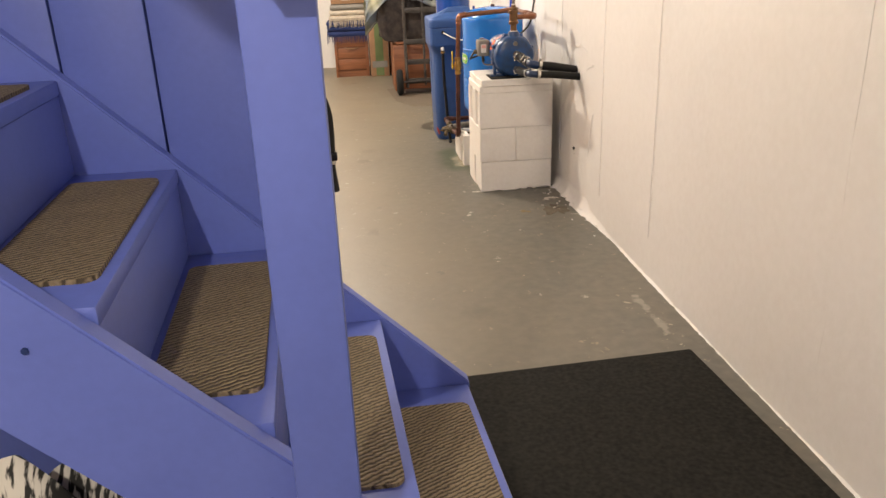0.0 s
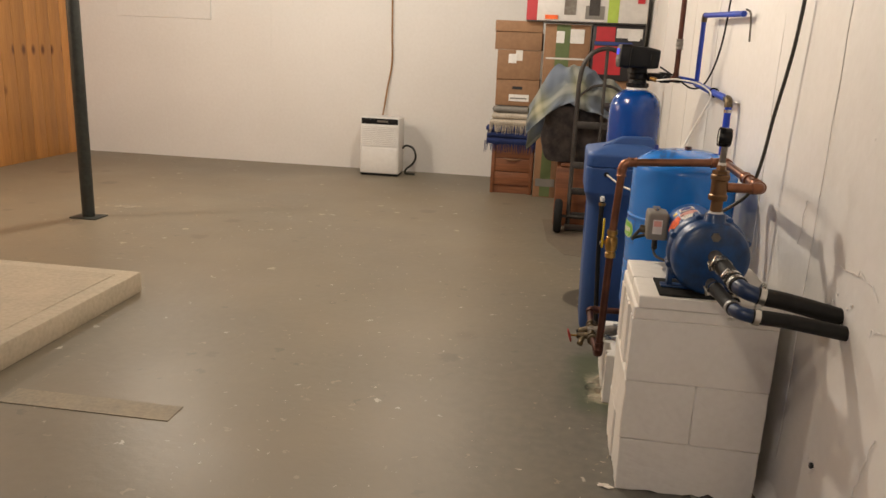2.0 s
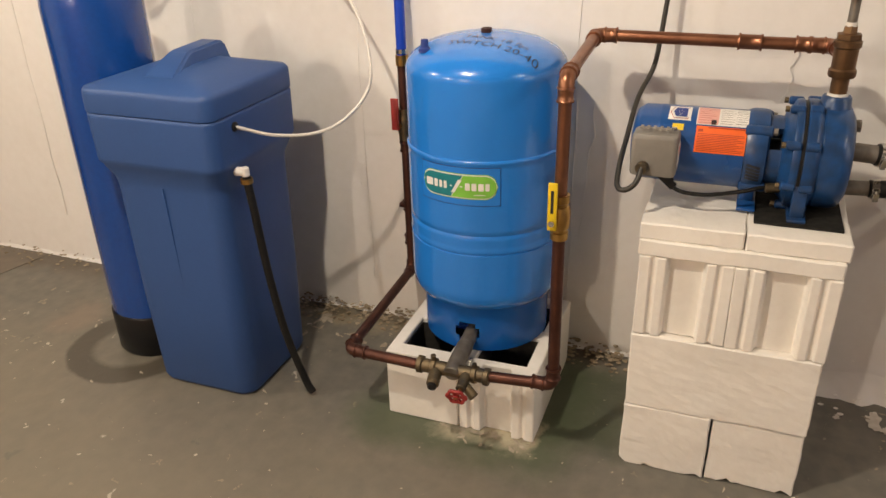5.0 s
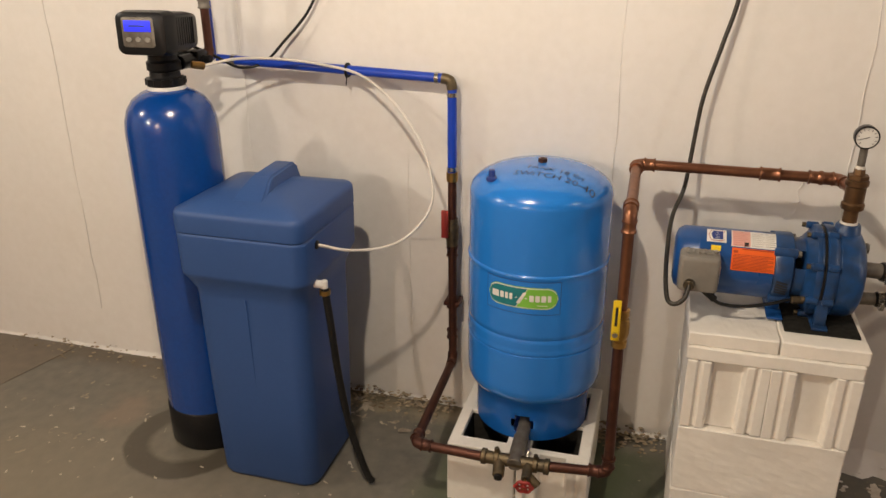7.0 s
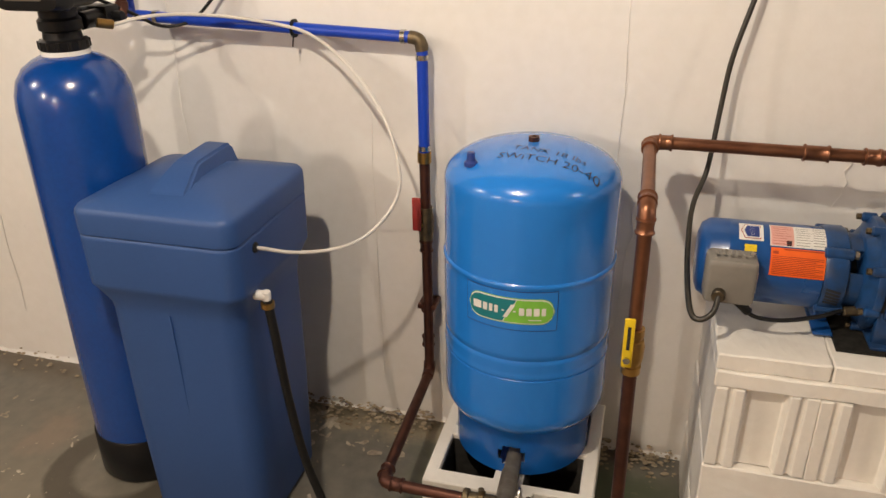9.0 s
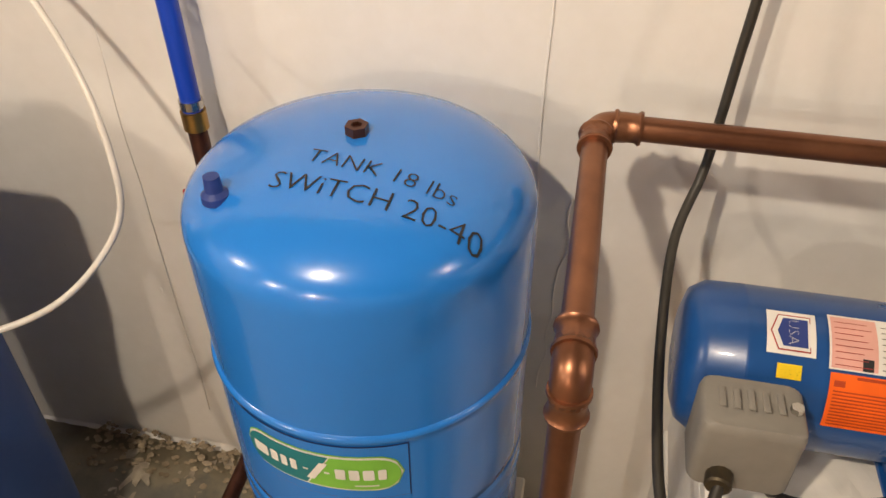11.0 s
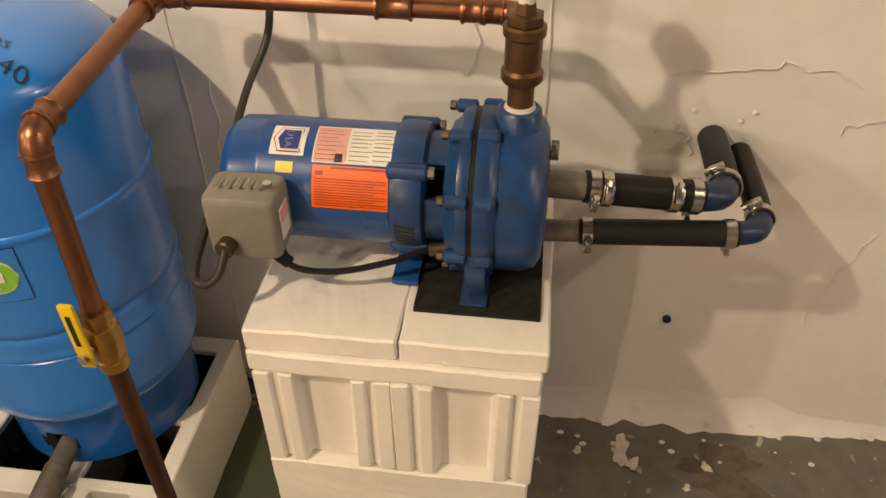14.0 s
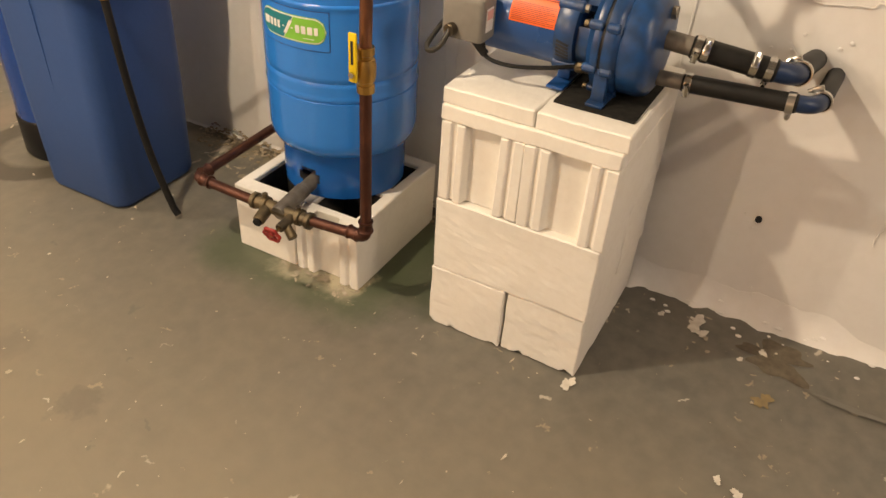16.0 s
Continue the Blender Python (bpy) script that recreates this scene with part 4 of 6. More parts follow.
def half_label(u0, u1, v0, v1, slant, mat, label, corner, side, lift=0.0034):
    """One half of the oval badge, cut along a slanted line."""
    own = bmesh.new()
    place = on_tank(lift)
    n, vm = 24, (v0 + v1) / 2
    rows = []
    for k in range(n + 1):
        v = v0 + (v1 - v0) * k / n
        e = min(v - v0, v1 - v)
        d = corner - math.sqrt(max(0, corner ** 2 - (corner - e) ** 2)) if e < corner else 0.0
        cut = slant * (v - vm)
        a, c = (u0 + d, u1 + cut) if side < 0 else (u0 + cut, u1 - d) if side > 0 else (u0 + cut, u1 + cut)
        rows.append([own.verts.new(place(a + (c - a) * i / 8, v)) for i in range(9)])
    for p, q in zip(rows, rows[1:]):
        for i in range(8):
            own.faces.new((p[i], p[i + 1], q[i + 1], q[i]))
    part("label_half", own, mat, tank, label)


LV = 0.6075
part("label_border", wrap(-0.103, LV, 0.101, LV + 0.093, 0.0008), M_TANKDARK, tank, "dark outline of the label")
part("label_field", wrap(-0.1015, LV + 0.0015, 0.0995, LV + 0.0915, 0.0014), M_TANK, tank)
part("label_rim", wrap(-0.0955, LV + 0.0165, 0.0945, LV + 0.0775, 0.002, 0.030), M_LIME, tank)
part("label_rim_pale", wrap(-0.094, LV + 0.018, 0.093, LV + 0.076, 0.0026, 0.0285), M_LABEL, tank)
half_label(-0.0915, -0.0005, LV + 0.0205, LV + 0.0735, 0.55, M_TEAL, "teal half of the label", 0.026, -1)
half_label(0.0015, 0.0905, LV + 0.0205, LV + 0.0735, 0.55, M_LIME, "lime green half of the label", 0.026, 1)
for u0, u1 in ((-0.082, -0.062), (-0.058, -0.048), (-0.044, -0.036), (-0.032, -0.024), (0.020, 0.031), (0.035, 0.046), (0.050, 0.062), (0.066, 0.075)):
    part("label_bar", wrap(u0, LV + 0.0385, u1, LV + 0.0565, 0.0042, 0.002), M_LABEL, tank)
part("label_bar", wrap(-0.0165, LV + 0.0455, -0.0105, LV + 0.0485, 0.0042), M_LABEL, tank)
part("label_bar", wrap(0.008, LV + 0.0455, 0.014, LV + 0.0485, 0.0042), M_LABEL, tank)
half_label(-0.005, 0.004, LV + 0.031, LV + 0.063, 0.55, M_LABEL, "", 0.001, 0, 0.0042)
part("label_bar", wrap(0.040, LV + 0.0275, 0.066, LV + 0.0295, 0.0042), M_LABEL, tank)


def on_dome(cu, cv, turn):
    def place(u, v):
        c, s = math.cos(turn), math.sin(turn)
        # u runs towards -y, v towards +x, slanted as it was written
        uu, vv = u * c - v * s, u * s + v * c
        x, y = TX + cv + vv, TY - (cu + uu)
        return Vector((x, y, dome(math.hypot(x - TX, y - TY)) + 0.0012))
    return place


part("handwriting", letters("TANK 18 lbs", 0.0295, on_dome(0.041, -0.066, radians(-8.5))), M_INK, tank, "black marker handwriting", smooth=False)
part("handwriting", letters("SWiTCH 20-40", 0.0335, on_dome(0.044, -0.104, radians(-5))), M_INK, tank, "black marker handwriting", smooth=False)


# ---- jet pump ----
PX, PZ = 1.07, 0.735
solid("pump_pad", box(0.943, 4.066, 0.6300, 1.166, 4.235, 0.6355, 0.001), M_MAT, "black rubber pad under the pump", "pad")
pump = thing("water_pump", (PX, 4.2, 0.626), "blue electric jet pump on the white block pedestal", "pump")
motor = part("motor", lathe([(0, 4.505), (0.055, 4.505), (0.072, 4.499), (0.082, 4.484), (0.083, 4.45), (0.0835, 4.449), (0.083, 4.445), (0.083, 4.272), (0, 4.272)][::-1], (PX, 0, PZ), 64, axis="y"), M_MOTOR, pump)


def on_motor(lift):
    def place(u, a):
        return Vector((PX + (0.083 + lift) * math.cos(a), u, PZ + (0.083 + lift) * math.sin(a)))
    return place


def motor_sheet(y0, y1, a0, a1, lift=0.0012):
    own = bmesh.new()
    place = on_motor(lift)
    n = 10
    A = [own.verts.new(place(y0, radians(a0 + (a1 - a0) * i / n))) for i in range(n + 1)]
    B = [own.verts.new(place(y1, radians(a0 + (a1 - a0) * i / n))) for i in range(n + 1)]
    for i in range(n):
        own.faces.new((A[i], A[i + 1], B[i + 1], B[i]))
    return own


orange = part("warning_label", motor_sheet(4.372, 4.272, 172.5, 134, 0.0014), M_ORANGE, motor, "orange warning label")
for k in range(11):
    part("text_bar", motor_sheet(4.368, 4.275 + 0.014 * (k % 3 == 2), 170 - 2.35 * k, 169.1 - 2.35 * k, 0.002), M_ORANGEINK, motor)
part("warning_mark", motor_sheet(4.368, 4.358, 143, 139, 0.002), M_ORANGEINK, motor)
part("text_bar", motor_sheet(4.348, 4.276, 137, 135.2, 0.002), M_ORANGEINK, motor)
white = part("data_label", motor_sheet(4.374, 4.264, 132, 92, 0.0014), M_LABEL, motor, "white and pink data label")
part("pink_field", motor_sheet(4.372, 4.33, 131, 94, 0.002), M_PINK, motor)
part("print_square", motor_sheet(4.344, 4.334, 131, 123, 0.0024), M_INK, motor)
for k in range(8):
    part("text_bar", motor_sheet(4.326, 4.302 - 0.003 * (k % 3), 129 - 4.3 * k, 128.3 - 4.3 * k, 0.002), M_GALV, motor)
    part("text_bar", motor_sheet(4.295, 4.27 + 0.004 * (k % 2), 128 - 4.3 * k, 127.2 - 4.3 * k, 0.002), M_GALV, motor)
    part("text_bar", motor_sheet(4.369, 4.335 + 0.004 * (k % 3), 129 - 4.3 * k, 128.5 - 4.3 * k, 0.0026), M_REDVALVE, motor)
part("flag_label", motor_sheet(4.432, 4.386, 127, 95, 0.0014), M_LABEL, motor, "white label with a navy shield")


def motor_badge(points, lift):
    """A flat outline laid on the motor; points are (along, angle)."""
    own = bmesh.new()
    own.faces.new([own.verts.new(on_motor(lift)(u, radians(a))) for u, a in points])
    return own


part("badge_outline", motor_badge([(4.429, 111.5), (4.4215, 124.5), (4.391, 124.5), (4.391, 98.5), (4.4215, 98.5)], 0.0026), M_REDVALVE, motor, "red outline of the badge")
part("badge_ground", motor_badge([(4.4275, 111.5), (4.4208, 123.5), (4.392, 123.5), (4.392, 99.5), (4.4208, 99.5)], 0.0029), M_LABEL, motor)
part("shield", motor_badge([(4.4225, 111.5), (4.417, 121.5), (4.394, 121.5), (4.394, 101.5), (4.417, 101.5)], 0.0034), M_NAVY, motor)
part("shield_word", letters("USA", 0.0145, lambda u, v: on_motor(0.004)(4.4125 - v, radians(111.5 + u / 0.083 * 57.3))), M_LABEL, motor, smooth=False)
part("voltage_label", motor_sheet(4.421, 4.398, 143, 133, 0.0014), M_YELLOW, motor, "small yellow voltage label")
part("voltage_word", letters("115 V", 0.0085, lambda u, v: on_motor(0.002)(4.4095 - u, radians(140.5 - v / 0.083 * 57.3))), M_INK, motor, smooth=False)

own = lathe([(0, 4.226), (0.078, 4.226), (0.086, 4.23), (0.088, 4.24), (0.088, 4.262), (0.085, 4.271), (0, 4.2715)], (PX, 0, PZ), 48, axis="y")
for a in (45, 135, 225, 315):
    ca, sa = math.cos(radians(a)), math.sin(radians(a))
    part("lug", rod((PX + 0.084 * ca, 4.275, PZ + 0.084 * sa), (PX + 0.084 * ca, 4.222, PZ + 0.084 * sa), 0.0115, seg=12, bevel=0.003), M_PUMP, pump)
bell = part("end_bell", own, M_PUMP, pump)
for k in range(5):
    part("vent_slot", moved(box(-0.0015, -0.014, -0.003, 0.004, 0.014, 0.003, 0.001), pose(PX + 0.0868 * math.cos(radians(186 + 5.2 * k)), 4.251, PZ + 0.0868 * math.sin(radians(186 + 5.2 * k)), 0, -(6 + 5.2 * k), 0) @ pose(0, 0, 0, 14, 0, 0)), M_INK, bell)
for a in (45, 135, 225, 315):
    ca, sa = math.cos(radians(a)), math.sin(radians(a))
    part("bolt_head", rod((PX + 0.084 * ca, 4.224, PZ + 0.084 * sa), (PX + 0.084 * ca, 4.214, PZ + 0.084 * sa), 0.008, seg=6), M_GALV, bell)
# open bracket between motor and casing
own = lathe([(0, 4.186), (0.028, 4.186), (0.028, 4.228), (0, 4.228)], (PX, 0, PZ), 24, axis="y")
part("shaft", own, M_BLACK, pump)
own = bmesh.new()
for a0, a1 in ((55, 125), (160, 262), (278, 380)):
    pr = []
    for k in range(9):
        a = radians(a0 + (a1 - a0) * k / 8)
        pr.append((0.076 * math.cos(a), 0.076 * math.sin(a)))
    for k in range(8, -1, -1):
        a = radians(a0 + (a1 - a0) * k / 8)
        pr.append((0.058 * math.cos(a), 0.058 * math.sin(a)))
    seg_bm = prism(pr, 0, 0.048)
    moved(seg_bm, Matrix.Translation((PX, 4.229, PZ)) @ Matrix.Rotation(radians(90), 4, "X"))
    join(own, seg_bm)
part("bracket", own, M_PUMP, pump)
own = lathe([(0, 4.157), (0.112, 4.157), (0.114, 4.162), (0.112, 4.172), (0.098, 4.178), (0.088, 4.188), (0.07, 4.192), (0, 4.192)], (PX, 0, PZ), 48, axis="y")
for a in (20, 65, 110, 155, 200, 245, 295, 340):
    ca, sa = math.cos(radians(a)), math.sin(radians(a))
    part("lug", rod((PX + 0.110 * ca, 4.186, PZ + 0.110 * sa), (PX + 0.110 * ca, 4.157, PZ + 0.110 * sa), 0.0095, seg=12, bevel=0.003), M_PUMP, pump)
part("seal_plate", own, M_PUMP, pump)
part("gasket", lathe([(0, 4.1505), (0.111, 4.1505), (0.111, 4.1565), (0, 4.1565)], (PX, 0, PZ), 40, axis="y"), M_BLACK, pump)
own = lathe([(0, 4.058), (0.06, 4.058), (0.088, 4.061), (0.102, 4.069), (0.108, 4.085), (0.108, 4.112), (0.1085, 4.118), (0.106, 4.121), (0.113, 4.128), (0.115, 4.134), (0.115, 4.15), (0, 4.15)], (PX, 0, PZ), 56, axis="y")
for a in (20, 65, 110, 155, 200, 245, 295, 340):
    ca, sa = math.cos(radians(a)), math.sin(radians(a))
    part("lug", rod((PX + 0.112 * ca, 4.15, PZ + 0.112 * sa), (PX + 0.112 * ca, 4.124, PZ + 0.112 * sa), 0.010, seg=12, bevel=0.003), M_PUMP, pump)
rod((PX, 4.102, PZ + 0.09), (PX, 4.102, PZ + 0.128), 0.032, 0.028, seg=24, bm=own, bevel=0.003)
casing = part("casing", own, M_PUMP, pump)
for a in (20, 65, 110, 155, 200, 245, 295, 340):
    ca, sa = math.cos(radians(a)), math.sin(radians(a))
    part("bolt_head", rod((PX + 0.110 * ca, 4.195, PZ + 0.110 * sa), (PX + 0.110 * ca, 4.187, PZ + 0.110 * sa), 0.0065, seg=6), M_BRONZE, casing)
part("priming_plug", rod((PX, 4.058, PZ + 0.068), (PX, 4.048, PZ + 0.068), 0.013, seg=6), M_GALV, casing)
own = bmesh.new()
box(PX - 0.122, 4.127, 0.6262, PX + 0.122, 4.163, 0.633, 0.002, own)
for s in (-1, 1):
    box(PX + s * 0.098 - 0.008, 4.131, 0.632, PX + s * 0.098 + 0.008, 4.159, 0.70, 0.003, own)
part("foot", own, M_PUMP, pump)
part("motor_foot", box(PX - 0.088, 4.235, 0.6265, PX + 0.088, 4.272, 0.633, 0.002), M_MOTOR, pump)
part("motor_stay", box(PX - 0.04, 4.24, 0.633, PX + 0.04, 4.268, 0.664, 0.003), M_MOTOR, pump)
# pressure switch
sw = part("pressure_switch", loft([round_square(0.957, 4.4465, 0.033 * k, 0.047 * k, z, 0.011) for z, k in ((0.705, 0.95), (0.71, 1.0), (0.782, 1.0), (0.790, 0.97), (0.793, 0.90))]), M_GREYBOX, pump, "grey plastic pressure switch box")
part("cover_nut", rod((0.95, 4.412, 0.80), (0.95, 4.412, 0.806), 0.006, seg=6), M_STEEL, sw)
for k in range(5):
    part("raised_mark", box(0.942, 4.480 - 0.013 * k, 0.8008, 0.966, 4.474 - 0.013 * k, 0.8022, 0.0005), M_GREYBOX, sw)
part("cable_clamp", rod((0.926, 4.465, 0.725), (0.908, 4.468, 0.725), 0.013, seg=14, bevel=0.002), M_BRONZE, sw)
part("switch_label", box(0.940, 4.3982, 0.725, 0.97, 4.3998, 0.772), M_LABEL, sw)
part("switch_print", box(0.943, 4.3972, 0.75, 0.967, 4.3983, 0.768), M_PINK, sw)
part("switch_stem", rod((0.975, 4.44, 0.73), (1.02, 4.43, 0.735), 0.014, seg=12), M_BRONZE, pump)
part("pressure_line", tube([(0.955, 4.41, 0.70), (0.95, 4.395, 0.672), (0.955, 4.34, 0.665), (0.975, 4.27, 0.672), (1.0, 4.225, 0.677), (1.01, 4.18, 0.678)], 0.0045, 8), M_BLACK, pump)
part("line_fitting", rod((1.0, 4.222, 0.677), (1.01, 4.178, 0.678), 0.010, seg=10, bevel=0.002), M_BRONZE, pump)
part("line_elbow", rod((0.955, 4.432, 0.702), (0.952, 4.40, 0.676), 0.009, seg=10, bevel=0.002), M_BLACK, pump)
# discharge and gauge
OX, OY = PX, 4.102
disc = part("discharge_nipple", rod((OX, OY, 0.86), (OX, OY, 0.905), 0.0165, seg=20), M_BRASSDARK, pump)
part("sealing_tape", lathe([(0.0175, 0.861), (0.0205, 0.861), (0.019, 0.868), (0.0175, 0.868)], (OX, OY, 0), 20), M_TUBE, disc)
tee = part("discharge_tee", lathe([(0, 0.90), (0.024, 0.90), (0.026, 0.903), (0.026, 0.914), (0.0225, 0.918), (0.0225, 0.956), (0.026, 0.96), (0.026, 0.97), (0.023, 0.973), (0, 0.973)], (OX, OY, 0), 28), M_BRASSDARK, pump)
part("bushing", lathe([(0, 0.974), (0.024, 0.974), (0.024, 0.984), (0.014, 0.986), (0.012, 1.0), (0.0, 1.0)], (OX, OY, 0), 6), M_BRASSDARK, pump)
part("bushing_tape", lathe([(0.0, 0.9985), (0.0115, 0.9985), (0.0105, 1.006), (0.0, 1.006)], (OX, OY, 0), 14), M_TUBE, pump)
part("gauge_stem", rod((OX, OY, 1.004), (OX, OY, 1.05), 0.009, seg=12), M_GALV, pump)
gauge = part("gauge", moved(lathe([(0, -0.029), (0.027, -0.029), (0.030, -0.025), (0.031, 0.008), (0.029, 0.011), (0.0275, 0.011), (0.0272, 0.007), (0, 0.007)], seg=40), look((OX - 0.010, OY + 0.002, 1.076), (OX + 0.9, OY - 0.06, 1.05)) @ Matrix.Scale(0.86, 4)), M_BLACKGLOSS, pump, "round pressure gauge with a black rim")
gm = look((OX - 0.010, OY + 0.002, 1.076), (OX + 0.9, OY - 0.06, 1.05)) @ Matrix.Scale(0.86, 4)
part("dial", moved(lathe([(0, 0.0075), (0.027, 0.0075), (0.027, 0.0082), (0, 0.0082)], seg=36), gm), M_LABEL, gauge)
for k in range(11):
    a = radians(225 - 27 * k)
    part("tick", moved(moved(box(-0.0007, 0.019, 0.0084, 0.0007, 0.0245, 0.0088), Matrix.Rotation(a - math.pi / 2, 4, "Z")), gm), M_INK, gauge)
part("needle", moved(moved(box(-0.0008, -0.006, 0.009, 0.0008, 0.019, 0.0095), Matrix.Rotation(radians(110), 4, "Z")), gm), M_INK, gauge)

# the wet end sits close against the bracket
for piece in pump.children:
    ys = [v.co.y + 4.2 for v in piece.data.vertices]
    if sum(ys) / len(ys) < 4.195 and piece.name.split(".")[0] not in ("bracket", "line_fitting"):
        piece.location.y += 0.011
pump.location += Vector((0.006, 0, 0.0095))


# ---- copper run from the pump to the tank ----
cu = thing("copper_pipe", (0.82, 4.61, 0.2), "tarnished copper water pipe with a yellow-handled ball valve", "pipe")
R = 0.0135


def straight(a, b, mat=M_COPPER, r=R, sleeves=True, owner=None, name="pipe"):
    p = part(name, rod(a, b, r, seg=18), mat, owner or cu)
    return p


def sleeve(at, way, owner, mat=M_COPPER, r=R, length=0.03):
    """A solder cup with rounded lips."""
    at, way = Vector(at), Vector(way).normalized()
    own = lathe([(r + 0.0005, -length / 2), (r + 0.0045, -length / 2), (r + 0.005, -length / 2 + 0.003), (r + 0.0025, -length / 2 + 0.006), (r + 0.0025, length / 2 - 0.006), (r + 0.005, length / 2 - 0.003), (r + 0.0045, length / 2), (r + 0.0005, length / 2)], seg=18)
    return part("coupling", moved(own, Matrix.Translation(at) @ way.to_track_quat("Z", "Y").to_matrix().to_4x4()), mat, owner)


A = Vector((PX + 0.006, 4.113, 0.9465))
B = Vector((1.192, 4.124, 0.9465))
C = Vector((1.190, 4.622, 0.950))
D = Vector((0.850, 4.617, 0.931))
E_ = Vector((0.830, 4.613, 0.215))
F = Vector((0.817, 5.138, 0.213))
Gp = Vector((1.275, 5.155, 0.215))


def mitre(a, b, cut=0.03):
    d = (b - a).normalized()
    return a + d * cut, b - d * cut


for a, b, mat in ((A, B, M_COPPER), (B, C, M_COPPER), (C, D, M_COPPER)):
    straight(*mitre(a, b, 0.02), mat)
part("elbow", bend(A, B, C, R + 0.003), M_COPPER, cu)
part("elbow", bend(B, C, D, R + 0.003), M_COPPER, cu)
part("elbow", bend(C, D, E_, R + 0.003), M_COPPER, cu)
for at, w in ((B + Vector((0, 0.032, 0)), C - B), (C - Vector((0, 0.032, 0)), C - B), (C + (D - C).normalized() * 0.032, D - C), (D - (D - C).normalized() * 0.032, D - C), (D + (E_ - D).normalized() * 0.034, E_ - D)):
    sleeve(at, w, cu)
sleeve((1.191, 4.29, 0.9477), C - B, cu, length=0.05)
sleeve((1.192, 4.185, 0.947), C - B, cu, length=0.03)
vz = 0.64
straight(D - Vector((0, 0, 0.02)), (0.8385, 4.616, vz + 0.04))
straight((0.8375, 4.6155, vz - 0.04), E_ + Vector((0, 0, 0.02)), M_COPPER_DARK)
valve = part("ball_valve", lathe([(0, -0.05), (0.019, -0.05), (0.0195, -0.034), (0.0165, -0.032), (0.0165, -0.026), (0.020, -0.024), (0.0225, -0.012), (0.0225, 0.012), (0.020, 0.024), (0.0165, 0.026), (0.0165, 0.032), (0.0195, 0.034), (0.019, 0.05), (0, 0.05)], (0.838, 4.6155, vz), 20), M_BRASS, cu, "brass ball valve")
part("valve_stem", rod((0.83, 4.620, vz), (0.811, 4.628, vz), 0.008, seg=12), M_BRASS, valve)
part("valve_handle", box(0.803, 4.615, vz - 0.02, 0.810, 4.635, vz + 0.086, 0.003), M_YELLOW, valve, "yellow vinyl lever")
part("handle_mark", box(0.8022, 4.622, vz + 0.02, 0.8028, 4.628, vz + 0.07), M_INK, valve)
part("handle_nut", rod((0.802, 4.625, vz - 0.002), (0.797, 4.625, vz - 0.002), 0.007, seg=6), M_STEEL, valve)
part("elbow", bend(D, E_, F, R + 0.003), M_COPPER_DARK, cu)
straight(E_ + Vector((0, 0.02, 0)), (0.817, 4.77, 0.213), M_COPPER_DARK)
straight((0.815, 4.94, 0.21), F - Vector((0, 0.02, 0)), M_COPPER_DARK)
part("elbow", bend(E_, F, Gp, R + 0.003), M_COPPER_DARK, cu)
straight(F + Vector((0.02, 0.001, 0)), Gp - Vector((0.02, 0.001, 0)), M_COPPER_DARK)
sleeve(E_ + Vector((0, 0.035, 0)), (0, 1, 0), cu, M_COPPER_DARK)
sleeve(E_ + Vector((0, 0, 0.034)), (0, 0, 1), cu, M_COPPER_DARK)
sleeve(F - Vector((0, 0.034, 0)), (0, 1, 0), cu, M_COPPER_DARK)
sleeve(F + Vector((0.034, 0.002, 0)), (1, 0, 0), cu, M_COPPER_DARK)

# tank manifold
man = thing("tank_manifold", (0.82, 4.85, 0.2), "corroded bronze tank tee with relief and drain valves", "pipe fitting")
own = rod((0.817, 4.762, 0.212), (0.816, 4.948, 0.211), 0.0175, seg=18, bevel=0.002)
for yy in (4.77, 4.80, 4.905, 4.94):
    rod((0.8165, yy - 0.007, 0.212), (0.8165, yy + 0.007, 0.212), 0.0225, seg=10, bm=own, bevel=0.002)
part("cross_body", own, M_BRONZE, man)
own = rod((0.80, 4.855, 0.211), (0.905, 4.855, 0.228), 0.021, seg=20, bevel=0.002)
rod((0.895, 4.855, 0.226), (0.985, 4.855, 0.238), 0.0185, seg=20, bm=own)
part("outlet_pipe", own, M_GALV, man)
part("strap", tube([(0.85, 4.83, 0.2), (0.87, 4.828, 0.215), (0.89, 4.832, 0.2)], 0.003, 6), M_STEEL, man)
part("test_nipple", rod((0.815, 4.905, 0.228), (0.815, 4.905, 0.246), 0.007, seg=8), M_BRONZE, man)
part("test_nipple", rod((0.815, 4.80, 0.228), (0.815, 4.80, 0.244), 0.006, seg=8), M_BRONZE, man)
part("relief_valve", rod((0.812, 4.897, 0.208), (0.764, 4.890, 0.196), 0.0165, 0.0155, seg=16, bevel=0.003), M_BRONZE, man)
part("relief_outlet", rod((0.765, 4.89, 0.1962), (0.757, 4.889, 0.194), 0.011, seg=14), M_BLACK, man)
bib = part("drain_valve", rod((0.812, 4.818, 0.21), (0.755, 4.816, 0.207), 0.0145, 0.012, seg=14, bevel=0.002), M_BRONZE, man)
part("drain_spout", rod((0.78, 4.815, 0.205), (0.768, 4.785, 0.182), 0.011, 0.0125, seg=12, bevel=0.002), M_BRONZE, bib)


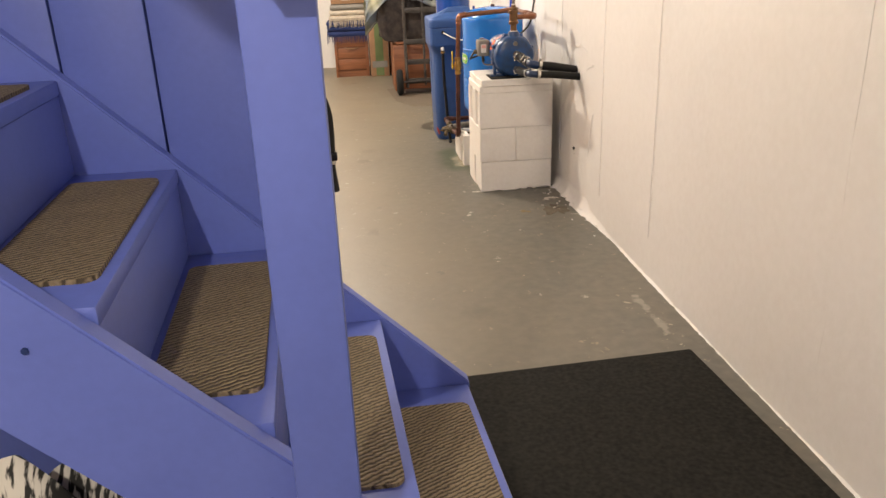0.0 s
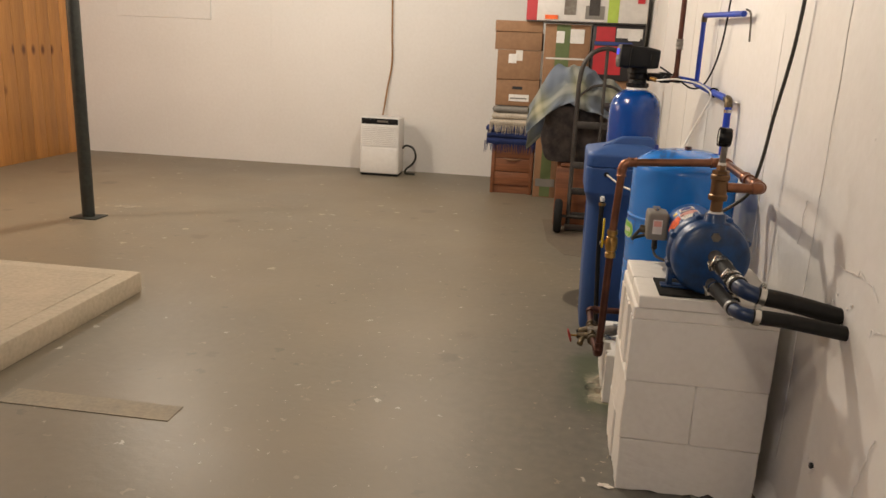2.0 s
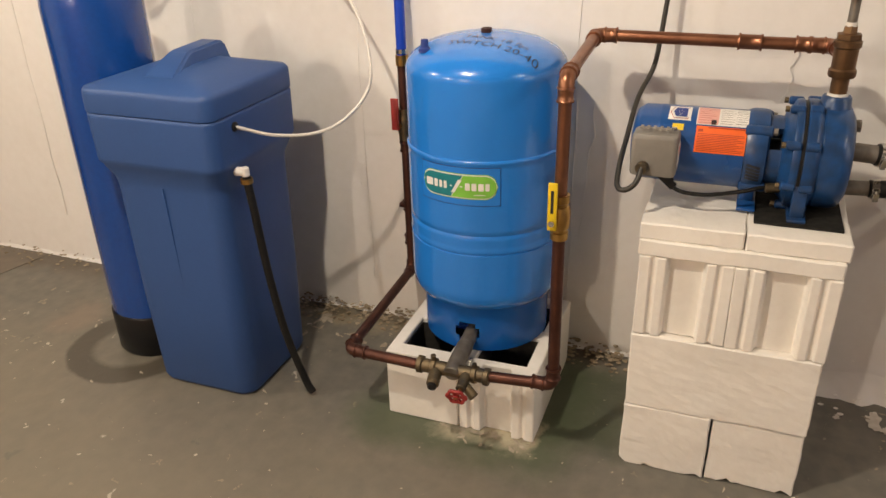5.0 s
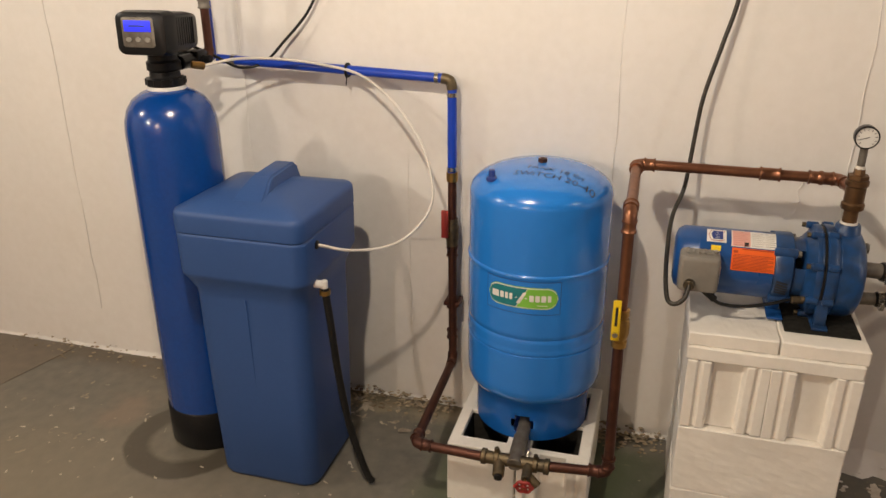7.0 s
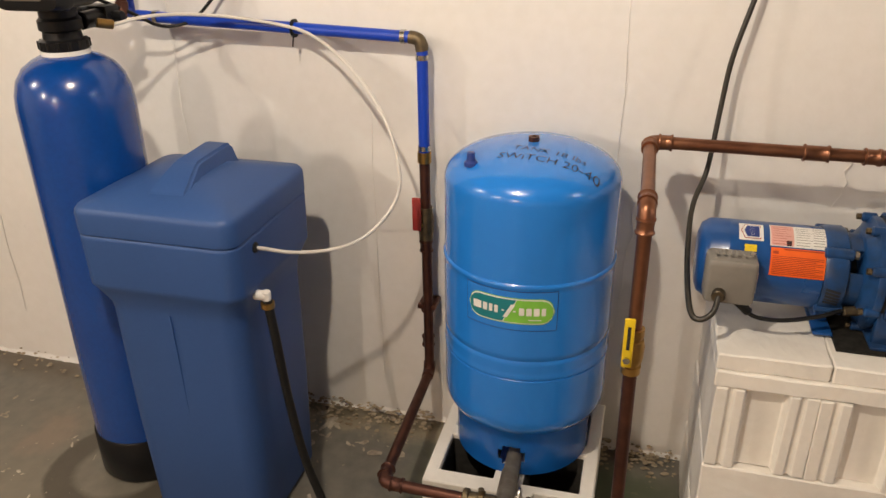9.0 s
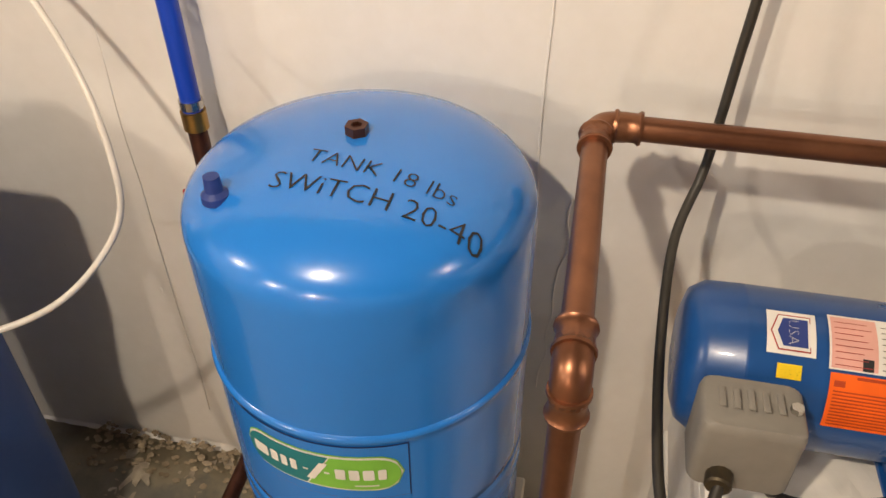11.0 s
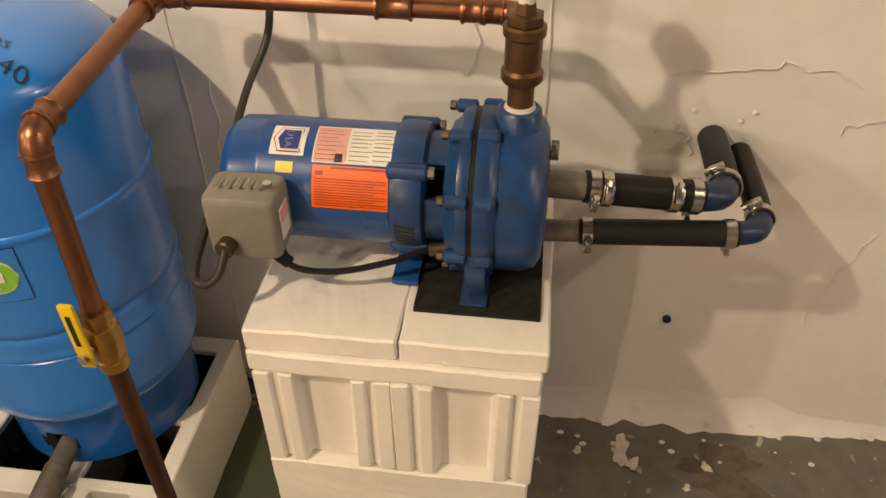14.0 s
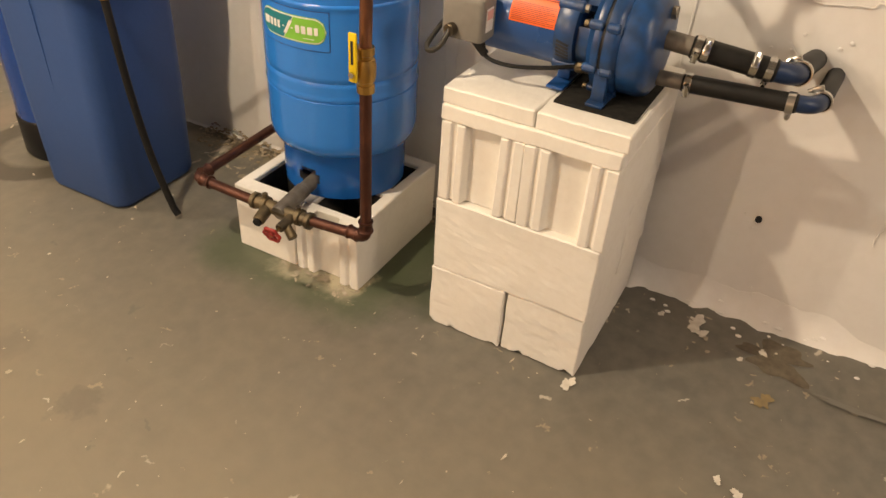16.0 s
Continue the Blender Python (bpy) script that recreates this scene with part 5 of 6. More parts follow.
def handwheel(c, r, way):
    own = bmesh.new()
    tube([(r * (1 + 0.10 * math.cos(6 * a)) * math.cos(a), r * (1 + 0.10 * math.cos(6 * a)) * math.sin(a), 0) for a in [2 * math.pi * k / 36 for k in range(37)]], 0.0042, 8, own, smooth_line=False)
    for k in range(6):
        a = math.pi / 3 * k
        rod((0, 0, 0), (r * math.cos(a), r * math.sin(a), 0), 0.003, seg=6, bm=own)
    rod((0, 0, -0.005), (0, 0, 0.005), 0.007, seg=10, bm=own)
    return moved(own, Matrix.Translation(c) @ Vector(way).to_track_quat("Z", "Y").to_matrix().to_4x4())


part("handwheel", handwheel((0.727, 4.815, 0.206), 0.021, (-0.95, -0.05, -0.3)), M_REDVALVE, bib, "chipped red cast handwheel")
part("wheel_stem", rod((0.757, 4.816, 0.207), (0.722, 4.815, 0.205), 0.004, seg=8), M_BRASS, bib)

# wall riser to the softener
ris = thing("wall_pipe", (1.29, 5.16, 0.2), "copper and blue plastic water pipe along the wall", "pipe")
U = Vector((1.285, 5.16, 0.31))
part("elbow", bend(F, Gp, U, R + 0.003), M_COPPER_DARK, ris)
straight(Gp + Vector((0, 0, 0.02)), (1.285, 5.16, 0.83), M_COPPER_DARK, owner=ris)
for z in (0.31, 0.42, 0.60):
    sleeve((1.285, 5.16, z), (0, 0, 1), ris, M_COPPER_DARK)
part("pipe_clip", box(1.27, 5.135, 0.415, 1.33, 5.185, 0.428, 0.002), M_COPPER_DARK, ris)
rv = part("ball_valve", lathe([(0, -0.045), (0.018, -0.045), (0.018, -0.03), (0.021, -0.018), (0.021, 0.018), (0.018, 0.03), (0.018, 0.045), (0, 0.045)], (1.285, 5.16, 0.665), 18), M_BRONZE, ris)
part("valve_handle", box(1.250, 5.163, 0.655, 1.257, 5.186, 0.745, 0.003), M_REDVALVE, rv, "red lever")
part("valve_stem", rod((1.27, 5.165, 0.665), (1.255, 5.172, 0.665), 0.007, seg=10), M_BRASS, rv)
part("crimp", lathe([(0.0135, 0.83), (0.0175, 0.83), (0.0175, 0.858), (0.0135, 0.858)], (1.285, 5.16, 0), 18), M_BRASS, ris)
RB = 0.0138
pe = Vector((1.285, 5.16, 1.135))
part("blue_pipe", rod((1.285, 5.16, 0.85), (1.285, 5.16, 1.115), RB, seg=18), M_PEX, ris, "bright blue plastic pipe")
part("elbow", bend((1.285, 5.16, 0.9), pe, (1.285, 5.5, 1.14), RB + 0.002), M_BRONZE, ris)
part("blue_pipe", rod((1.285, 5.18, 1.135), (1.27, 5.905, 1.167), RB, seg=18), M_PEX, ris, "bright blue plastic pipe")
for at, w in (((1.285, 5.205, 1.136), (0, 1, 0)), ((1.285, 5.16, 1.09), (0, 0, 1)), ((1.285, 5.16, 0.868), (0, 0, 1)), ((1.271, 5.85, 1.165), (0, 1, 0))):
    own = lathe([(RB, -0.006), (RB + 0.0025, -0.006), (RB + 0.0025, 0.006), (RB, 0.006)], seg=18)
    part("crimp_ring", moved(own, Matrix.Translation(at) @ Vector(w).to_track_quat("Z", "Y").to_matrix().to_4x4()), M_STEEL, ris)
part("zip_tie", moved(lathe([(0.019, -0.003), (0.022, -0.003), (0.022, 0.003), (0.019, 0.003)], seg=16), Matrix.Translation((1.281, 5.48, 1.147)) @ Matrix.Rotation(radians(90), 4, "X")), M_BLACK, ris)
part("zip_tail", rod((1.272, 5.48, 1.13), (1.268, 5.482, 1.105), 0.0018, seg=6), M_BLACK, ris)

ris2 = thing("upper_pipe", (1.28, 6.05, 1.2), "blue plastic pipe rising behind the softener and along the wall", "pipe")
part("blue_pipe", rod((1.275, 5.925, 1.17), (1.275, 5.925, 1.475), 0.0115, seg=16), M_PEX, ris2)
part("elbow", bend((1.275, 5.925, 1.3), (1.275, 5.925, 1.49), (1.275, 5.5, 1.49), 0.0135), M_BRONZE, ris2)
part("blue_pipe", rod((1.275, 5.905, 1.49), (1.285, 5.1, 1.462), 0.0115, seg=16), M_PEX, ris2)
part("blue_pipe", rod((1.17, 5.95, 1.19), (1.275, 5.925, 1.175), 0.014, seg=14), M_PEX, ris2)
part("hanger", tube([(1.29, 5.1, 1.48), (1.31, 5.1, 1.46), (1.318, 5.1, 1.36)], 0.004, 6), M_GALV, ris2)
ris3 = thing("softener_riser", (1.2, 5.94, 1.2), "dark copper riser from the softener to the ceiling", "pipe")
part("pipe", rod((1.165, 5.865, 1.20), (1.165, 5.865, CEIL - 0.002), 0.0125, seg=14), M_COPPER_DARK, ris3)
part("elbow", bend((1.165, 5.865, 1.6), (1.165, 5.865, 1.185), (1.08, 5.89, 1.185), 0.015), M_COPPER_DARK, ris3)
sleeve((1.165, 5.865, 1.36), (0, 0, 1), ris3, M_GALV)
sleeve((1.165, 5.865, 1.34), (0, 0, 1), ris3, M_GALV)

# ---- hoses from the pump into the wall ----
hs = thing("pump_hoses", (1.05, 3.9, 0.7), "two black well hoses with steel clamps running into the wall", "hose")


M_ELBOW = material("dark_navy_plastic", (0.010, 0.028, 0.08), 0.35, grain=30, bump=0.03)


def clamp(at, way, r, turn=0.0):
    way = Vector(way).normalized()
    m = Matrix.Translation(at) @ way.to_track_quat("Z", "Y").to_matrix().to_4x4() @ Matrix.Rotation(turn, 4, "Z")
    own = lathe([(r, -0.007), (r + 0.0025, -0.007), (r + 0.0025, 0.007), (r, 0.007)], seg=22)
    box(r + 0.001, -0.011, -0.006, r + 0.012, 0.011, 0.006, 0.002, own)
    rod((r + 0.007, -0.018, 0), (r + 0.007, 0.011, 0), 0.0045, seg=8, bm=own)
    part("hose_clamp", moved(own, m), M_STEEL, hs, "bright steel hose clamp")


def hose_run(p0, corner, wall, r):
    p0, corner, wall = Vector(p0), Vector(corner), Vector(wall)
    d = (corner - p0).normalized()
    e = (wall - corner).normalized()
    part("port_nipple", rod(p0 + Vector((0, 0.02, 0)), p0 + d * 0.06, r * 0.86, seg=18), M_GALV, hs, "rusty grey nipple")
    part("hose", rod(p0 + d * 0.04, corner - d * 0.035, r, seg=22, bevel=0.002), M_BLACK, hs)
    part("hose", tube([corner + e * 0.035, corner * 0.5 + wall * 0.5 + Vector((0, 0, 0.004)), wall + e * 0.04], r, 18), M_BLACK, hs)
    own = bend(p0, corner, wall, r * 0.92, 0.05, seg=18)
    part("elbow", own, M_ELBOW, hs, "dark navy plastic elbow")
    clamp(p0 + d * 0.052, d, r, radians(200))
    clamp(corner - d * 0.048, d, r, radians(-70))
    clamp(corner + e * 0.045, e, r, radians(60))
    return d, e


d, e = hose_run((1.081, 4.06, 0.757), (1.108, 3.824, 0.732), (1.335, 3.806, 0.693), 0.0225)
clamp((1.0889, 3.992, 0.7498), d, 0.0225, radians(160))
clamp((1.0993, 3.90, 0.740), d, 0.0225, radians(150))
hose_run((1.081, 4.06, 0.677), (1.088, 3.768, 0.692), (1.335, 3.757, 0.668), 0.0185)

# ---- brine tank ----
BX, BY = 0.947, 5.597
brine = thing("brine_tank", (BX, BY, 0), "square blue plastic brine tank with a handled lid on the floor", "tank")
secs = [round_square(BX, BY, h, h, z, r) for z, h, r in ((0.0, 0.143, 0.04), (0.006, 0.150, 0.042), (0.02, 0.156, 0.045), (0.30, 0.163, 0.045), (0.60, 0.165, 0.045), (0.625, 0.1675, 0.045), (0.665, 0.182, 0.04), (0.675, 0.1865, 0.036), (0.682, 0.1868, 0.035), (0.785, 0.188, 0.034), (0.7905, 0.188, 0.034), (0.794, 0.1855, 0.032), (0.80, 0.178, 0.03))]
body = part("body", loft(secs), M_BRINE, brine)
for yy in (BY - 0.0, ):
    part("moulded_seam", moved(box(-0.0015, -0.0012, 0, 0.002, 0.0012, 0.58, 0.0005), pose(BX - 0.154, yy, 0.03, 0, -1.45, 0)), M_BRINE, body)
secs = [round_square(BX, BY, h, h, z, r) for z, h, r in ((0.7945, 0.184, 0.034), (0.798, 0.1885, 0.034), (0.803, 0.189, 0.034), (0.838, 0.189, 0.034), (0.844, 0.1885, 0.034), (0.85, 0.1875, 0.034), (0.858, 0.182, 0.032), (0.876, 0.12, 0.03), (0.89, 0.075, 0.03), (0.891, 0.05, 0.02))]
lid = part("lid", loft(secs), M_BRINE, brine, "blue plastic lid")
own = bmesh.new()
out = [(-0.145, 0.855), (-0.115, 0.88), (-0.03, 0.921), (0.10, 0.926), (0.118, 0.916), (0.13, 0.87)]
wid = [0.062, 0.045, 0.030, 0.030, 0.030, 0.034]
rows = [[own.verts.new((BX + x, BY - 0.008 + s * w, z0)) for s, w, z0 in ((-1, w * 1.5, 0.85), (-1, w, z), (1, w, z), (1, w * 1.5, 0.85))] for (x, z), w in zip(out, wid)]
for a, b in zip(rows, rows[1:]):
    for k in range(3):
        own.faces.new((a[k], a[k + 1], b[k + 1], b[k]))
own.faces.new(rows[0])
own.faces.new(rows[-1][::-1])
bmesh.ops.recalc_face_normals(own, faces=own.faces)
bmesh.ops.bevel(own, geom=own.edges[:], offset=0.006, segments=3, affect="EDGES")
part("lid_handle", own, M_BRINE, lid)
fx, fy = 0.842, 5.409
ov = part("overflow_fitting", rod((fx, fy + 0.012, 0.655), (fx, fy - 0.02, 0.655), 0.0115, seg=14, bevel=0.003), M_WHITEPL, brine, "white plastic overflow elbow")
part("fitting_cap", rod((fx, fy - 0.018, 0.642), (fx, fy - 0.018, 0.668), 0.0095, seg=14, bevel=0.003), M_WHITEPL, ov)
part("hose_clamp", lathe([(0.011, 0.627), (0.0155, 0.627), (0.0155, 0.639), (0.011, 0.639)], (fx, fy - 0.018, 0), 14), M_BRASS, ov)
part("overflow_hose", tube([(fx, fy - 0.018, 0.645), (fx - 0.001, fy - 0.028, 0.55), (fx + 0.004, fy - 0.04, 0.38), (fx + 0.012, fy - 0.062, 0.2), (fx + 0.02, fy - 0.10, 0.05), (fx + 0.022, fy - 0.118, 0.012)], 0.0105, 12), M_BLACK, brine, "black rubber overflow hose")
part("line_grommet", rod((0.85, BY - 0.181, 0.765), (0.85, BY - 0.192, 0.765), 0.012, seg=12, bevel=0.002), M_BLACK, brine)

line = thing("brine_line", (1.2, 5.4, 1.1), "milky plastic tube from the softener to the brine tank", "tube")
part("tube", tube([(1.06, 5.835, 1.176), (1.15, 5.77, 1.188), (1.225, 5.66, 1.180), (1.255, 5.53, 1.162), (1.262, 5.43, 1.136), (1.22, 5.32, 1.075), (1.16, 5.22, 0.98), (1.115, 5.172, 0.885), (1.085, 5.168, 0.81), (1.03, 5.21, 0.748), (0.98, 5.268, 0.722), (0.92, 5.345, 0.728), (0.868, 5.395, 0.755), (0.85, 5.410, 0.766)], 0.0043, 10), M_TUBE, line)

# ---- softener ----
SX, SYY = 0.990, 5.900
soft = thing("water_softener", (SX, SYY, 0), "tall royal blue fibreglass softener tank with a black control head", "softener")
part("base", lathe([(0, 0), (0.122, 0), (0.130, 0.012), (0.131, 0.13), (0.127, 0.135), (0, 0.135)], (SX, SYY, 0), 48), M_BLACKGLOSS, soft, "black plastic base")
pr = [(0, 0.12), (0.126, 0.12), (0.1275, 0.4), (0.1275, 1.015), (0.124, 1.045), (0.115, 1.075), (0.098, 1.1), (0.074, 1.117), (0.05, 1.127), (0, 1.13)]
part("resin_tank", lathe(pr, (SX, SYY, 0), 64), M_RESIN, soft)
part("neck_ring", lathe([(0, 1.126), (0.052, 1.126), (0.052, 1.136), (0, 1.136)], (SX, SYY, 0), 32), M_WHITEPL, soft)
own = lathe([(0, 1.136), (0.05, 1.136), (0.052, 1.14), (0.052, 1.156), (0.042, 1.16), (0.04, 1.175), (0.046, 1.18), (0.046, 1.2), (0.04, 1.206), (0.04, 1.228), (0, 1.228)], (SX, SYY, 0), 32)
neck = part("neck", own, M_BLACKGLOSS, soft)
for k in range(14):
    a = 2 * math.pi * k / 14
    part("neck_rib", rod((SX + 0.05 * math.cos(a), SYY + 0.05 * math.sin(a), 1.139), (SX + 0.05 * math.cos(a), SYY + 0.05 * math.sin(a), 1.157), 0.005, seg=6), M_BLACKGLOSS, neck)
headm = pose(SX + 0.005, SYY - 0.012, 1.280, 0, 3, 4) @ Matrix.Diagonal((0.96, 1.12, 0.92, 1))
own = loft([[Vector((x, p.x, p.y)) for p in round_square(0, 0, h, v, 0, 0.016)] for x, h, v in ((-0.07, 0.058, 0.054), (-0.066, 0.061, 0.057), (0.02, 0.06, 0.056), (0.068, 0.054, 0.05), (0.082, 0.048, 0.046), (0.084, 0.04, 0.04))])
head = part("control_head", moved(own, headm), M_BLACKGLOSS, soft, "black plastic control head")
own = loft([[Vector((x, p.x, p.y)) for p in round_square(0, 0, h, v, 0, 0.02)] for x, h, v in ((-0.118, 0.054, 0.05), (-0.114, 0.062, 0.058), (-0.086, 0.068, 0.062), (-0.068, 0.068, 0.062), (-0.066, 0.062, 0.056))])
panel = part("control_panel", moved(own, headm), M_BLACKGLOSS, head)
part("bezel", moved(loft([[Vector((x, p.x + 0.004, p.y + 0.004)) for p in round_square(0, 0, h, v, 0, 0.008)] for x, h, v in ((-0.119, 0.041, 0.041), (-0.1205, 0.039, 0.039))]), headm), M_GALV, head)
part("display", moved(box(-0.1225, -0.030, 0.006, -0.1207, 0.038, 0.036, 0.0006), headm), M_SCREEN, head, "lit blue display")
part("display_text", moved(box(-0.1232, -0.015, 0.019, -0.1227, 0.025, 0.023), headm), M_NAVY, head)
for k in range(3):
    part("button", moved(rod((-0.1205, 0.028 - 0.024 * k, -0.016), (-0.1235, 0.028 - 0.024 * k, -0.016), 0.0075, seg=16, bevel=0.001), headm), M_GREYBOX, head)
for k in range(8):
    part("cover_rib", moved(box(-0.05 + 0.012 * k, -0.0615, -0.035, -0.047 + 0.012 * k, -0.056, 0.04, 0.0008), headm), M_BLACKGLOSS, head)
own = rod((SX + 0.04, SYY - 0.02, 1.19), (SX + 0.12, SYY - 0.02, 1.19), 0.02, seg=16, bevel=0.003)
rod((SX + 0.04, SYY + 0.03, 1.19), (SX + 0.12, SYY + 0.03, 1.19), 0.02, seg=16, bm=own, bevel=0.003)
box(SX + 0.10, SYY - 0.045, 1.165, SX + 0.15, SYY + 0.05, 1.215, 0.006, own)
rod((SX + 0.125, SYY - 0.045, 1.19), (SX + 0.125, SYY - 0.07, 1.19), 0.012, seg=12, bm=own, bevel=0.002)
rod((SX + 0.15, SYY - 0.02, 1.185), (SX + 0.20, SYY - 0.01, 1.18), 0.015, seg=14, bm=own)
part("bypass_valve", own, M_BLACKGLOSS, soft, "black plastic bypass valve")
part("brine_elbow", rod((SX + 0.055, SYY - 0.05, 1.185), (SX + 0.08, SYY - 0.075, 1.178), 0.011, seg=12, bevel=0.002), M_BRASS, soft)

# ---- cords ----
part("power_cord", tube([(1.09, 5.90, 1.24), (1.17, 5.85, 1.19), (1.23, 5.81, 1.15), (1.27, 5.75, 1.16), (1.295, 5.69, 1.22), (1.305, 5.60, 1.32), (1.31, 5.55, 1.45), (1.315, 5.53, 1.7), (1.318, 5.53, CEIL - 0.01)], 0.0042, 8), M_BLACK, soft, "thin black power cord")
part("power_cable", tube([(0.918, 4.466, 0.7355), (0.900, 4.474, 0.708), (0.896, 4.494, 0.692), (0.91, 4.512, 0.695), (0.98, 4.52, 0.715), (1.09, 4.522, 0.75), (1.19, 4.517, 0.81), (1.248, 4.494, 0.87), (1.266, 4.486, 0.94), (1.277, 4.48, 1.02), (1.285, 4.47, 1.12), (1.296, 4.44, 1.25), (1.303, 4.412, 1.38), (1.308, 4.395, 1.6), (1.31, 4.39, 2.0), (1.312, 4.39, CEIL - 0.01)], 0.0058, 12), M_CABLE, pump, "thick dark cable up to the ceiling")

# ---- dehumidifier ----
dh = thing("dehumidifier", (-1.13, 9.5, 0), "white portable dehumidifier with a black top grille on the floor", "dehumidifier")
dx0, dx1, dy0, dy1 = -1.335, -0.935, 9.42, 9.68
body = part("body", box(dx0, dy0, 0.02, dx1, dy1, 0.585, 0.018, seg=3), M_WHITEPL, dh)
part("plinth", box(dx0 + 0.012, dy0 + 0.012, 0.0, dx1 - 0.012, dy1 - 0.012, 0.021), M_BLACKGLOSS, dh)
part("top_grille", box(dx0 + 0.015, dy0 - 0.004, 0.515, dx1 - 0.015, dy0 + 0.03, 0.572, 0.004), M_BLACKGLOSS, dh)
part("badge", box(-1.16, dy0 - 0.006, 0.535, -1.05, dy0 - 0.0035, 0.555), M_GALV, dh)
for k in range(11):
    part("louvre", box(dx0 + 0.02, dy0 - 0.006, 0.30 + 0.0185 * k, dx1 - 0.02, dy0 + 0.004, 0.311 + 0.0185 * k, 0.002), M_WHITEPL, dh)
part("bucket", box(dx0 + 0.02, dy0 - 0.005, 0.05, dx1 - 0.02, dy0 + 0.004, 0.28, 0.003), M_WHITEPL, dh)
hose = thing("drain_hose", (-0.9, 9.6, 0.2), "coiled dark hose at the dehumidifier's side", "hose")
part("hose", tube([(-0.935, 9.6, 0.27), (-0.89, 9.59, 0.30), (-0.82, 9.6, 0.27), (-0.80, 9.63, 0.18), (-0.84, 9.66, 0.10), (-0.90, 9.66, 0.05), (-0.90, 9.62, 0.012), (-0.80, 9.58, 0.012)], 0.011, 10), M_IRON, hose)
M_CORD = material("orange_brown_cord", (0.36, 0.20, 0.09), 0.5, grain=30, bump=0.02)
part("wall_cord", tube([(-1.18, 9.68, 0.50), (-1.18, 9.78, 0.62), (-1.15, 9.80, 0.85), (-1.11, 9.805, 1.10), (-1.115, 9.806, 1.4), (-1.12, 9.806, 1.8), (-1.12, 9.806, CEIL - 0.01)], 0.009, 10), M_CORD, dh, "orange-brown cord up the wall")

# ---- stacked boxes by the far wall ----
def carton(x0, y0, z0, x1, y1, z1, label, mat=M_CARD, tape=True, print_label=None, turn=0.0, slot=False, mats=()):
    t = thing("cardboard_box", ((x0 + x1) / 2, (y0 + y1) / 2, z0), label, "box")
    cx, cy = (x0 + x1) / 2, (y0 + y1) / 2
    m = Matrix.Translation((cx, cy, 0)) @ Matrix.Rotation(radians(turn), 4, "Z") @ Matrix.Translation((-cx, -cy, 0))
    part("carton", moved(box(x0, y0, z0, x1, y1, z1, 0.004), m), mat, t)
    if tape:
        part("tape", moved(box(cx - 0.03, y0 - 0.0012, z1 - 0.09, cx + 0.03, y1, z1 + 0.0012), m), M_TUBE if tape == 2 else M_CARD, t)
    if print_label:
        u0, v0, u1, v1 = print_label
        part("paper_label", moved(box(x0 + u0, y0 - 0.0025, z0 + v0, x0 + u1, y0 - 0.0008, z0 + v1), m), M_LABEL, t)
        part("label_bar", moved(box(x0 + u0 + 0.012, y0 - 0.004, z0 + v0 + 0.02, x0 + u1 - 0.02, y0 - 0.0022, z0 + v0 + 0.032), m), M_GREYBOX, t)
    if slot:
        part("hand_slot", moved(box(cx - 0.045, y0 - 0.002, z1 - 0.085, cx + 0.045, y0 + 0.002, z1 - 0.06, 0.0), m), M_INK, t)
    for k, (nm, mt, (a, b, c, d2)) in enumerate(mats):
        part(nm, moved(box(x0 + a, y0 - 0.003 - 0.0016 * k, z0 + b, x0 + c, y0 - 0.0009, z0 + d2), m), mt, t)
    return t


# wooden crate with rope handle
cr = thing("wooden_crate", (0.22, 9.1, 0), "orange-brown wooden crate standing on the floor", "crate")
for k in range(3):
    part("slat", box(0.055, 8.94, 0.08 + 0.125 * k, 0.395, 8.955, 0.198 + 0.125 * k, 0.003), M_CRATE, cr)
    part("slat", box(0.035, 8.945, 0.08 + 0.125 * k, 0.05, 9.28, 0.198 + 0.125 * k, 0.003), M_CRATE, cr)
    part("slat", box(0.40, 8.945, 0.08 + 0.125 * k, 0.415, 9.28, 0.198 + 0.125 * k, 0.003), M_CRATE, cr)
part("core", box(0.051, 8.956, 0.0, 0.399, 9.28, 0.45), M_CRATE, cr)
part("cleat", box(0.035, 8.93, 0.0, 0.065, 8.9395, 0.45, 0.002), M_CRATE, cr)
part("cleat", box(0.385, 8.93, 0.0, 0.415, 8.9395, 0.45, 0.002), M_CRATE, cr)
part("rope_handle", tube([(0.15, 8.94, 0.33), (0.19, 8.925, 0.315), (0.26, 8.925, 0.315), (0.30, 8.94, 0.33)], 0.007, 8), M_CARD, cr)


